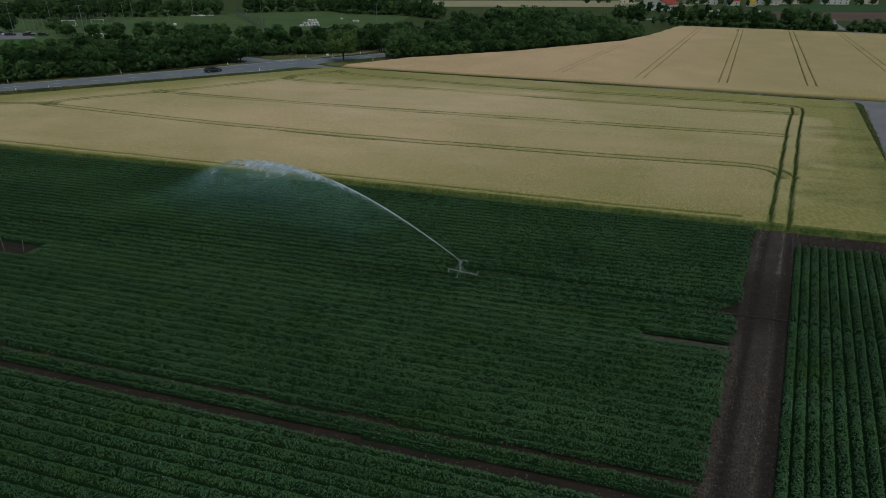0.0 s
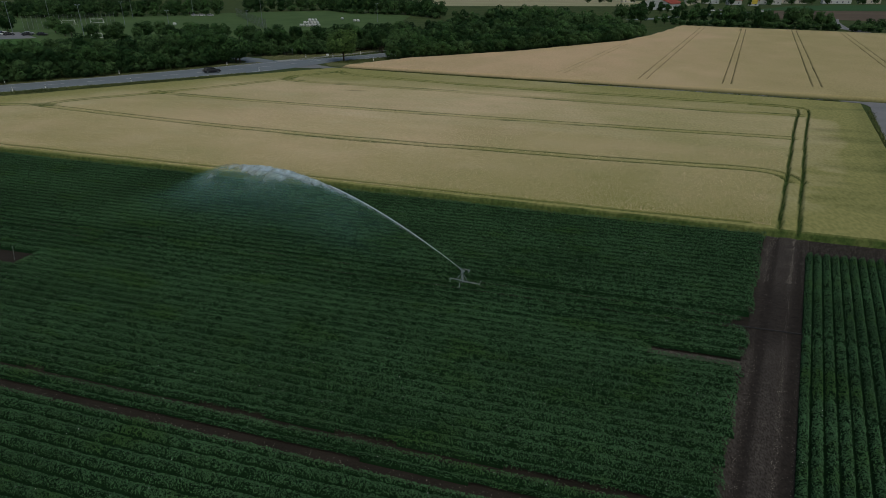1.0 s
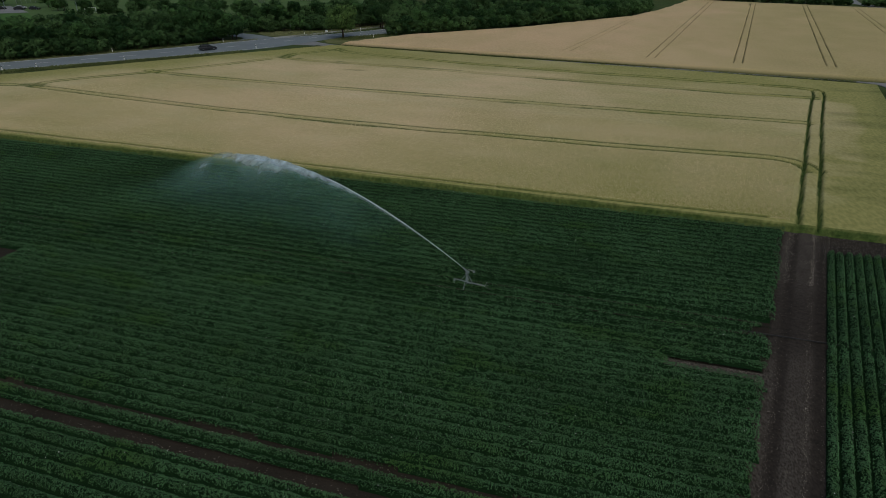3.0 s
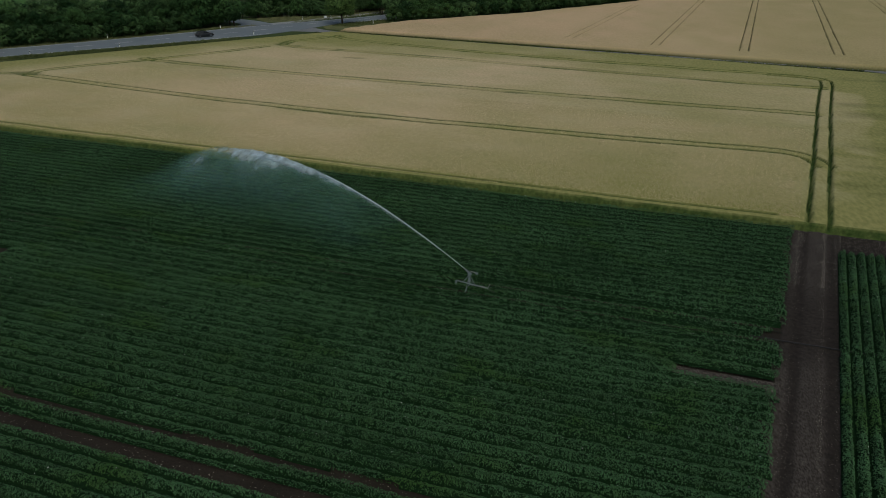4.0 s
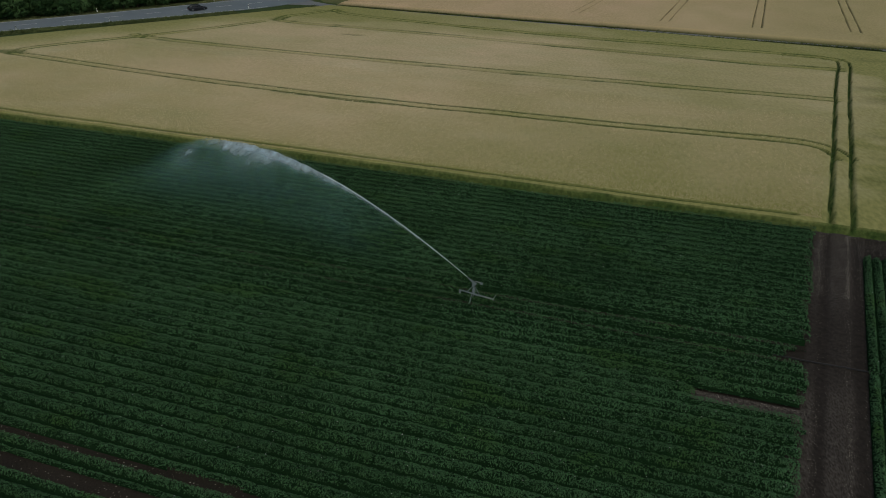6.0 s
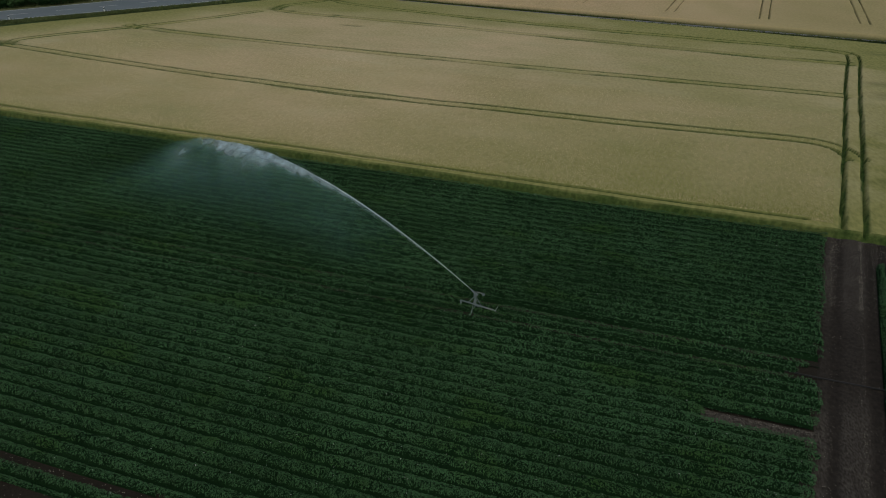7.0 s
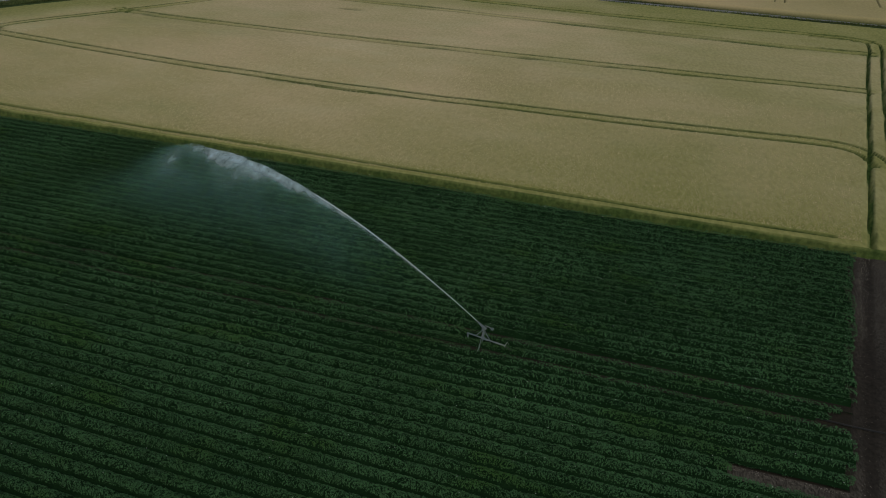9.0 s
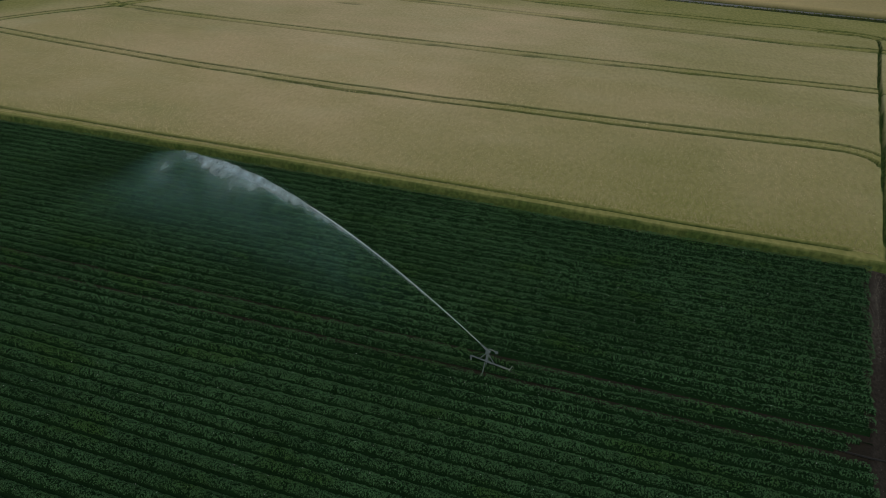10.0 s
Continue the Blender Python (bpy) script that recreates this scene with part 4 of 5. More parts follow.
# ---------------------------------------------------------------- far fields, pitches, car park
M_PALE = material("far_stubble", (0.30, 0.29, 0.17), (0.42, 0.39, 0.25), 40.0, 0.95, 0.5, 0.2, spec=0.1)
M_BROWN = material("far_ploughland", (0.10, 0.075, 0.055), (0.15, 0.115, 0.085), 30.0, 0.95, 0.6, 0.3, spec=0.1)
M_BEET = material("far_green_crop", (0.035, 0.085, 0.03), (0.055, 0.12, 0.045), 30.0, 0.95, 0.6, 0.3, spec=0.1)
tagged(slab("sports_ground", [(-224, 168), (-214, 192), (-150, 240), (-128, 340), (-150, 430), (-240, 486), (-300, 420), (-420, 345), (-330, 230), (-262, 196)], 0.0, M_PITCH), "mown green playing fields behind the trees", "pitch")
M_LAWN = material("green_lawn", (0.05, 0.115, 0.028), (0.08, 0.16, 0.045), 8.0, 0.95, 1.5, 0.3, spec=0.1)
tagged(slab("lawn", [(-262, 160), (-222, 160), (-214, 190), (-246, 214), (-268, 205)], 0.006, M_LAWN), "bright green lawn beside the car park", "lawn")
tagged(slab("far_field", [(-215, 590), (-20, 640), (40, 632), (60, 700), (-12, 830), (-280, 760)], 0.0, M_PALE), "pale cut meadow in the distance", "field")
tagged(slab("far_field", [(88, 470), (152, 452), (260, 430), (330, 560), (196, 595), (100, 580)], 0.0, M_BROWN), "brown bare ploughland in the distance", "field")
tagged(slab("far_field", [(96, 592), (196, 604), (330, 570), (400, 690), (246, 745), (150, 700)], 0.0, M_BEET), "deep green far crop", "field")
tagged(slab("car_park", [(-300, 226), (-262, 206), (-250, 218), (-286, 240)], 0.03, M_CONCRETE), "grey car park by the pitches", "car park")
tagged(ribbon("village_road", [(-4, 430), (10, 445), (40, 498), (90, 560)], [(4, 424), (16, 438), (46, 492), (96, 553)], 0.03, M_ASPHALT), "grey road in front of the village", "road")
tagged(ribbon("village_road", [(128, 470), (118, 430), (110, 385), (112, 355)], [(123, 471), (113, 431), (104.5, 386), (106, 354)], 0.03, M_CONCRETE), "pale lane between hedges", "lane")


# ---------------------------------------------------------------- posts, masts, signs
def delineator(x, y):
    base_ = new("delineator_post")
    base_.matrix_basis = pose(x, y, 0, 0, 0, 53)
    bm = bmesh.new()
    box(bm, -0.09, 0.09, -0.07, 0.07, 0, 0.72)
    part("post", bm, M_WHITE, base_)
    bm = bmesh.new()
    box(bm, -0.095, 0.095, -0.075, 0.075, 0.72, 0.92)
    part("black_band", bm, M_BLACK, base_, "black band")
    bm = bmesh.new()
    vs = box(bm, -0.09, 0.09, -0.07, 0.07, 0.92, 1.06)
    vs[4].co.z -= 0.06
    vs[7].co.z -= 0.06
    part("cap", bm, M_WHITE, base_)
    return tagged(base_, "white roadside marker post with a black band", "marker post", "marker posts along the road")


for x, y in ((-135.0, 108.4), (-130.6, 113.2), (-118.6, 127.0), (-99.3, 154.2), (-147.0, 116.5), (-131.6, 137.2), (-114.8, 161.6), (-101.5, 185.6), (-94.2, 190.6), (-88.2, 199.8), (-77.0, 184.0)):
    delineator(x, y)


def road_sign(x, y, height, w, h, mat, label, turn):
    base_ = new("road_sign")
    base_.matrix_basis = pose(x, y, 0, 0, 0, turn)
    bm = bmesh.new()
    tube(bm, [(0, 0, -0.1), (0, 0, height)], 0.045, 8)
    part("pole", bm, M_STEEL, base_)
    bm = bmesh.new()
    box(bm, -w / 2, w / 2, -0.07, -0.045, height - h, height)
    part("panel", bm, mat, base_)
    return tagged(base_, label, "road sign", "signs at the junction")


M_YELLOW = material("sign_yellow", (0.55, 0.42, 0.05), (0.65, 0.5, 0.08), 1.0, 0.5, 9.0, 0.0)
road_sign(-94.6, 187.6, 1.3, 0.9, 0.6, M_WHITE, "low white sign panel at the junction", 20)
road_sign(-109.5, 191.1, 2.4, 0.8, 0.9, M_STEEL, "small grey sign on the verge", 10)
road_sign(-114.6, 168.4, 2.6, 0.5, 0.9, M_STEEL, "grey sign on a pole by the trees", 35)
road_sign(-119.0, 178.0, 2.4, 0.9, 0.5, M_STEEL, "small sign at the side road", 20)


def lamp_mast(x, y, height, double, label):
    base_ = new("floodlight_mast")
    base_.matrix_basis = pose(x, y, 0, 0, 0, 35)
    bm = bmesh.new()
    tube(bm, [(0, 0, -0.1), (0, 0, height * 0.5), (0, 0, height)], [0.13, 0.10, 0.08], 8)
    part("pole", bm, M_STEEL, base_)
    bm = bmesh.new()
    box(bm, -0.9, 0.9, -0.05, 0.05, height - 0.08, height + 0.04)
    part("crossbar", bm, M_STEEL, base_)
    for sx in (-0.7, 0.7) if double else (0.6,):
        bm = bmesh.new()
        box(bm, sx - 0.3, sx + 0.3, -0.35, 0.1, height, height + 0.28)
        bmesh.ops.bevel(bm, geom=bm.edges[:], offset=0.05, segments=1)
        part("lamp_head", bm, M_STEEL, base_)
    return tagged(base_, label, "floodlight", "masts of the pitches")


for x, y, h, d in ((-282.6, 234.1, 13.8, True), (-315.4, 285.9, 15.5, False), (-225.5, 219.6, 13.6, True), (-275.3, 297.6, 11.9, True), (-314.5, 348.0, 14.5, False), (-203.8, 247.1, 10.5, True), (-284.5, 370.2, 14.5, False), (-184.5, 280.8, 9.3, False), (-192.9, 307.5, 16.0, False), (-147.2, 360.6, 10.2, False)):
    lamp_mast(x, y, h, d, "tall grey steel mast with floodlights" if d else "tall slender grey steel mast")


def goal(x, y, turn, w, h, depth, label):
    base_ = new("football_goal")
    base_.matrix_basis = pose(x, y, 0, 0, 0, turn)
    for nm, pts in (("post", [(-w / 2, 0, -0.05), (-w / 2, 0, h)]), ("post", [(w / 2, 0, -0.05), (w / 2, 0, h)]), ("crossbar", [(-w / 2 - 0.08, 0, h), (w / 2 + 0.08, 0, h)]), ("stay", [(-w / 2, 0, h), (-w / 2, depth, 0)]), ("stay", [(w / 2, 0, h), (w / 2, depth, 0)]), ("ground_bar", [(-w / 2, depth, 0.05), (w / 2, depth, 0.05)])):
        bm = bmesh.new()
        tube(bm, pts, 0.12 if nm in ("post", "crossbar") else 0.05, 8)
        part(nm, bm, M_WHITE, base_)
    return tagged(base_, label, "goal", "football goals")


goal(-302.2, 285.0, 16, 7.6, 2.7, 2.0, "white full-size football goal on the pitch")
goal(-303.1, 306.3, 22, 7.2, 2.2, 1.6, "white football goal turned on its side pitch")
goal(-224.7, 225.6, 18, 4.6, 2.0, 1.2, "small pale training goal by the hedge")


M_PALE_POST = material("pale_post", (0.22, 0.24, 0.24), (0.30, 0.32, 0.32), 1.0, 0.7, 9.0, 0.0)


def net_fence(a, b, n, height, label):
    base_ = new("ball_stop_fence")
    for i in range(n):
        x, y = a[0] + (b[0] - a[0]) * i / (n - 1), a[1] + (b[1] - a[1]) * i / (n - 1)
        bm = bmesh.new()
        tube(bm, [(x, y, -0.1), (x, y, height)], 0.06, 6)
        part("post", bm, M_PALE_POST, base_)
    for k in range(15):
        z = 0.1 + (height - 0.15) * k / 14
        bm = bmesh.new()
        tube(bm, [(a[0], a[1], z), (b[0], b[1], z)], 0.045, 5)
        part("wire", bm, M_BLACK, base_, "dark wire")
    return tagged(base_, label, "fence")


net_fence((-296.3, 252.2), (-277.5, 293), 22, 6.6, "tall dark ball-stop fence with steel posts")
net_fence((-270, 398), (-176, 284), 26, 5.0, "long wire fence beside the mown pitch")

# white wrapped bales
M_WRAP = material("bale_wrap", (0.66, 0.67, 0.68), (0.82, 0.82, 0.82), 1.0, 0.4, 6.0, 0.2)
bm = bmesh.new()
bmesh.ops.create_cone(bm, cap_ends=True, segments=18, radius1=0.75, radius2=0.75, depth=1.4)
bmesh.ops.bevel(bm, geom=[e for e in bm.edges if abs(e.verts[0].co.z - e.verts[1].co.z) < 0.01], offset=0.14, segments=2)
bale = part("silage_bale", bm, M_WRAP, None, "white plastic-wrapped silage bale on the grass", True)
tagged(bale, category="bale", group="silage bales")
bale.matrix_basis = pose(-166.5, 314, 0.75, 90, 0, 20)
for i in range(15):
    layer = 0 if i < 7 else 1 if i < 12 else 2
    k = i if i < 7 else i - 7 + 1.6 if i < 12 else i - 12 + 3.1
    jog = random.uniform(-0.25, 0.25)
    copy_thing(bale, pose(-172.5 + k * 1.5 + jog * 0.5, 312.2 + k * 0.7 + jog * (2 - layer), 0.75 + layer * 1.32, 90, 0, 20 + random.uniform(-16, 16)))
for x, y in ((-177.2, 375.2), (-160.5, 357.1), (-158.6, 358.0), (-158.0, 356.5), (-245.0, 301.6)):
    copy_thing(bale, pose(x, y, 0.75, 90, 0, random.uniform(0, 90)))


# ---------------------------------------------------------------- cars
M_GLASS = material("car_glass", (0.01, 0.012, 0.015), (0.02, 0.022, 0.026), 1.0, 0.1, 9.0, 0.0, spec=0.6)
M_LAMP = material("lamp_glass", (0.55, 0.55, 0.55), (0.7, 0.7, 0.7), 1.0, 0.2, 9.0, 0.0)
M_TAIL = material("tail_lamp", (0.25, 0.01, 0.01), (0.35, 0.02, 0.02), 1.0, 0.3, 9.0, 0.0)


def loft(sections):
    """A skin over cross sections along x: each a list of (y, z)."""
    bm = bmesh.new()
    rings = [[bm.verts.new((x, y, z)) for y, z in ring] for x, ring in sections]
    n = len(rings[0])
    for a, b in zip(rings, rings[1:]):
        for k in range(n):
            bm.faces.new((a[k], a[(k + 1) % n], b[(k + 1) % n], b[k]))
    bm.faces.new(rings[0][::-1])
    bm.faces.new(rings[-1])
    bmesh.ops.recalc_face_normals(bm, faces=bm.faces)
    return bm


def car(x, y, turn, paint, label, group="", z=0.0):
    base_ = new("car")
    base_.matrix_basis = pose(x, y, z, 0, 0, turn)

    def hull(w, z0, z1):
        return [(-w, z0), (w, z0), (w * 1.02, z0 + (z1 - z0) * 0.6), (w * 0.9, z1), (-w * 0.9, z1), (-w * 1.02, z0 + (z1 - z0) * 0.6)]

    part("body", loft([(-2.3, hull(0.72, 0.42, 0.82)), (-2.2, hull(0.86, 0.28, 0.95)), (-1.0, hull(0.9, 0.22, 1.0)), (0.9, hull(0.9, 0.22, 0.98)), (1.9, hull(0.86, 0.24, 0.86)), (2.28, hull(0.72, 0.34, 0.68))]), paint, base_)
    part("roof", loft([(-1.55, hull(0.60, 1.30, 1.40)), (-1.0, hull(0.66, 1.36, 1.50)), (0.1, hull(0.66, 1.36, 1.49)), (0.55, hull(0.60, 1.30, 1.38))]), paint, base_)
    part("windows", loft([(-2.0, hull(0.78, 0.93, 0.98)), (-1.45, hull(0.74, 0.93, 1.37)), (-0.2, hull(0.76, 0.93, 1.42)), (0.5, hull(0.74, 0.93, 1.34)), (1.2, hull(0.76, 0.93, 0.97))]), M_GLASS, base_, "dark glass")
    for wx in (-1.4, 1.4):
        for wy in (-0.82, 0.82):
            bm = bmesh.new()
            tube(bm, [(wx, wy - 0.1, 0.32), (wx, wy + 0.1, 0.32)], 0.32, 14)
            wheel = part("wheel", bm, M_BLACK, base_, "black tyre")
            bm = bmesh.new()
            s = 1 if wy > 0 else -1
            tube(bm, [(wx, wy + s * 0.09, 0.32), (wx, wy + s * 0.115, 0.32)], 0.19, 10)
            part("rim", bm, M_STEEL, wheel, "silver rim")
    for sy in (-0.55, 0.55):
        bm = bmesh.new()
        box(bm, 2.12, 2.24, sy - 0.17, sy + 0.17, 0.58, 0.72)
        part("headlight", bm, M_LAMP, base_, "clear headlight")
        bm = bmesh.new()
        box(bm, -2.30, -2.2, sy - 0.16, sy + 0.16, 0.68, 0.84)
        part("tail_light", bm, M_TAIL, base_, "red tail light")
    return tagged(base_, label, "car", group)


def paint(name, c):
    return material(name, tuple(v * 0.9 for v in c), c, 2.0, 0.3, 9.0, 0.0, spec=0.5)


P_BLACK, P_SILVER, P_WHITE, P_BLUE = paint("black_car_paint", (0.012, 0.013, 0.016)), paint("silver_car_paint", (0.4, 0.41, 0.43)), paint("white_car_paint", (0.75, 0.75, 0.75)), paint("blue_car_paint", (0.03, 0.06, 0.14))
car(-109.8, 147.4, 53, P_BLACK, "black estate car driving on the country road", "", 0.06)
g = "cars in the car park"
for i, (x, y) in enumerate(((-291, 233), (-287.5, 231.3), (-284, 229.6), (-280.5, 228), (-277, 226.2), (-273.5, 224.4), (-268, 230), (-264.5, 226))):
    car(x, y, 62 + random.uniform(-4, 4), (P_BLACK, P_SILVER, P_BLACK, P_BLUE, P_WHITE, P_BLACK, P_SILVER, P_BLACK)[i], ("black", "silver", "black", "dark blue", "white", "black", "silver", "black")[i] + " car parked beside the pitches", g, 0.03)
car(-258.5, 228.5, 15, P_BLACK, "black van-like car parked by the hedge", g)
car(-289, 385, 20, P_WHITE, "white car parked at the far pitch", g)
car(-283.5, 387, 20, P_SILVER, "silver car parked at the far pitch", g)
car(-294.5, 384, 20, P_SILVER, "silver car parked at the far pitch", g)
for i, (x, y) in enumerate(((62, 560), (68, 566), (75, 570), (98, 560), (104, 563), (22, 462), (30, 476))):
    car(x, y, 50, (P_WHITE, P_SILVER, P_BLACK)[i % 3], ("white", "silver", "black")[i % 3] + " car on the road before the village", "cars near the village")

# ---------------------------------------------------------------- village
M_WALLS = material("white_plaster", (0.52, 0.53, 0.53), (0.66, 0.67, 0.67), 6.0, 0.9, 3.0, 0.1)
M_CREAM = material("cream_plaster", (0.50, 0.47, 0.40), (0.62, 0.58, 0.50), 6.0, 0.9, 3.0, 0.1)
M_RED = material("red_tiles", (0.26, 0.055, 0.035), (0.38, 0.085, 0.055), 4.0, 0.85, 2.0, 0.3)
M_GREYROOF = material("grey_roof", (0.10, 0.10, 0.11), (0.17, 0.17, 0.18), 4.0, 0.8, 2.0, 0.3)


M_WINDOW = material("window_glass", (0.10, 0.11, 0.12), (0.18, 0.19, 0.21), 3.0, 0.2, 3.0, 0.0, spec=0.5)


def house(x, y, turn, w, d, h, rise, wall, tiles, label, rows=1):
    base_ = new("house")
    base_.matrix_basis = pose(x, y, 0, 0, 0, turn)
    bm = bmesh.new()
    vs = [bm.verts.new(p) for p in ((-w / 2, -d / 2, -0.1), (w / 2, -d / 2, -0.1), (w / 2, d / 2, -0.1), (-w / 2, d / 2, -0.1), (-w / 2, -d / 2, h), (w / 2, -d / 2, h), (w / 2, d / 2, h), (-w / 2, d / 2, h), (-w / 2, 0, h + rise), (w / 2, 0, h + rise))]
    for f in ((3, 2, 1, 0), (0, 1, 5, 4), (2, 3, 7, 6), (1, 2, 6, 9, 5), (3, 0, 4, 8, 7), (4, 5, 9, 8), (6, 7, 8, 9)):
        bm.faces.new([vs[i] for i in f])
    part("wall", bm, wall, base_)
    o = 0.5
    k = rise / (d / 2)
    for s in (-1, 1):
        bm = bmesh.new()
        a = [(-w / 2 - o, s * (d / 2 + o), h - o * k), (w / 2 + o, s * (d / 2 + o), h - o * k), (w / 2 + o, 0, h + rise), (-w / 2 - o, 0, h + rise)]
        lo = [bm.verts.new((p[0], p[1], p[2] + 0.03)) for p in a]
        hi = [bm.verts.new((p[0], p[1], p[2] + 0.25)) for p in a]
        bm.faces.new(hi)
        bm.faces.new(lo[::-1])
        for i in range(4):
            bm.faces.new((lo[i], lo[(i + 1) % 4], hi[(i + 1) % 4], hi[i]))
        bmesh.ops.recalc_face_normals(bm, faces=bm.faces)
        part("roof", bm, tiles, base_)
    n = max(2, int(w / 5))
    for r in range(rows):
        for i in range(n):
            cx = -w / 2 + w * (i + 0.5) / n
            bm = bmesh.new()
            box(bm, cx - 0.6, cx + 0.6, -d / 2 - 0.06, -d / 2 + 0.1, 0.9 + 2.8 * r, 2.3 + 2.8 * r)
            part("window", bm, M_WINDOW, base_, "dark window")
    for r in range(rows):
        for cy in (-d / 4, d / 4):
            bm = bmesh.new()
            box(bm, -w / 2 - 0.06, -w / 2 + 0.1, cy - 0.6, cy + 0.6, 0.9 + 2.8 * r, 2.3 + 2.8 * r)
            part("window", bm, M_WINDOW, base_, "dark window")
    return tagged(base_, label, "house", "buildings of the village")


house(22.6, 590, 72, 36, 27, 4.6, 5.4, M_WALLS, M_RED, "large white hall with a red tiled roof", 1)
for x, y, t, w, d, h, r, wl, ro, lb, rows in (
    (58, 715, 10, 14, 10, 4.5, 3.5, M_CREAM, M_GREYROOF, "cream village house with a grey roof", 1),
    (78, 735, -8, 16, 10, 5.5, 4, M_WALLS, M_RED, "white village house with a red roof", 2),
    (97, 712, 15, 12, 10, 4.5, 4.5, M_WALLS, M_RED, "white gabled house with a red roof", 1),
    (112, 690, 80, 11, 9, 4.5, 4, M_WALLS, M_RED, "white house with its gable to the fields", 1),
    (132, 735, 0, 24, 12, 5.0, 1.5, M_WALLS, M_GREYROOF, "long white building with a flat grey roof", 1),
    (160, 770, 5, 30, 14, 5.5, 1.5, M_CREAM, M_GREYROOF, "long pale commercial building", 1),
    (205, 775, -5, 26, 14, 7, 2, M_WALLS, M_GREYROOF, "white two-storey block with a grey roof", 2),
    (240, 790, 5, 18, 12, 7, 3, M_CREAM, M_RED, "cream block with a red roof", 2),
    (280, 770, 0, 24, 12, 6, 2, M_WALLS, M_GREYROOF, "white building with a grey roof", 2),
    (20, 760, 0, 16, 10, 5, 4, M_WALLS, M_GREYROOF, "white house with a dark roof", 1),
    (-6, 745, 12, 14, 10, 5, 4, M_CREAM, M_RED, "cream house with a red roof", 1),
    (320, 800, 0, 30, 14, 7, 2, M_WALLS, M_GREYROOF, "long white hall with a grey roof", 1)):
    house(x, y, t, w, d, h, r, wl, ro, lb, rows)
base_ = new("billboard")
base_.matrix_basis = pose(107, 655, 0, 0, 0, 5)
bm = bmesh.new()
tube(bm, [(0, 0, -0.1), (0, 0, 3)], 0.2, 8)
part("pole", bm, M_STEEL, base_)
bm = bmesh.new()
box(bm, -2.4, 2.4, -0.3, 0.3, 2.6, 6.4)
part("panel", bm, M_YELLOW, base_, "plain yellow panel")
tagged(base_, "yellow advertising sign before the village", "sign")

# ---------------------------------------------------------------- sprinkler gun
GX, GY = -11.6, 44.95
gun = new("sprinkler_gun")
gun.matrix_basis = pose(GX, GY, 0) @ Matrix.Scale(0.95, 4)


def bar(name, pts, r, mat=M_STEEL, parent=gun, sides=10, label=""):
    bm = bmesh.new()
    tube(bm, pts, r, sides)
    return part(name, bm, mat, parent, label, True)


M_PALE_STEEL = material("bright_zinc", (0.24, 0.255, 0.265), (0.36, 0.38, 0.39), 0.5, 0.5, 12.0, 0.1, spec=0.5, metal=0.3)
bar("skid_beam", [(-1.12, 0.21, 0.56), (0, 0, 0.56), (1.15, -0.26, 0.60)], 0.048)
bar("skid_beam", [(0.0, 0.9, 0.12), (0, 0, 0.40), (-0.15, -1.05, 0.10)], 0.038)
for p, q in (((-0.55, 0.10, 0.56), (-0.08, 0, 1.25)), ((0.55, -0.12, 0.57), (0.10, 0, 1.25)), ((-0.10, -0.85, 0.18), (0, -0.05, 1.25)), ((0, 0.75, 0.2), (0, 0.05, 1.25))):
    bar("leg", [p, q], 0.028)
for x, y in ((-0.18, -1.10), (0.0, 0.95), (-1.14, 0.22)):
    bm = bmesh.new()
    box(bm, x - 0.06, x + 0.06, y - 0.06, y + 0.06, 0.0, 0.14 if abs(y) > 0.9 else 0.56)
    bmesh.ops.bevel(bm, geom=bm.edges[:], offset=0.015, segments=1)
    part("foot", bm, M_STEEL, gun)
riser = bar("riser_pipe", [(0.35, -0.02, 0.45), (0.05, 0, 0.6), (0, 0, 0.9), (0, 0, 1.55)], 0.075)
bar("flange", [(0, 0, 1.36), (0, 0, 1.42)], 0.13, parent=riser)
bar("swivel", [(0, 0, 1.46), (0, 0, 1.62)], 0.11)
c, s = math.cos(radians(156)), math.sin(radians(156))
barrel = bar("barrel", [(-0.22 * c, -0.22 * s, 1.52), (0.06 * c, 0.06 * s, 1.61), (0.30 * c, 0.30 * s, 1.70), (0.50 * c, 0.50 * s, 1.78)], [0.10, 0.085, 0.065, 0.045])
bar("nozzle", [(0.49 * c, 0.49 * s, 1.775), (0.60 * c, 0.60 * s, 1.82)], [0.05, 0.032], M_BLACK, barrel, 10, "black nozzle")
arm = bar("drive_arm", [(0.1, 0.05, 1.70), (0.40, -0.08, 1.76), (0.60, -0.17, 1.73)], 0.032, M_PALE_STEEL)
bm = bmesh.new()
box(bm, 0.55, 0.74, -0.25, -0.11, 1.66, 1.80)
bmesh.ops.bevel(bm, geom=bm.edges[:], offset=0.03, segments=1)
part("counterweight", bm, M_STEEL, arm)
bar("coupling_pipe", [(0.95, -0.21, 0.60), (1.40, -0.32, 0.62), (1.68, -0.39, 0.58)], 0.06, M_PALE_STEEL, gun, 10, "bright zinc pipe coupling")
bar("lever", [(1.62, -0.38, 0.58), (1.80, -0.32, 0.98)], 0.025, M_PALE_STEEL, gun, 8, "pale lever")
tagged(gun, "grey galvanised sprinkler gun on a low skid among the potato plants", "sprinkler")

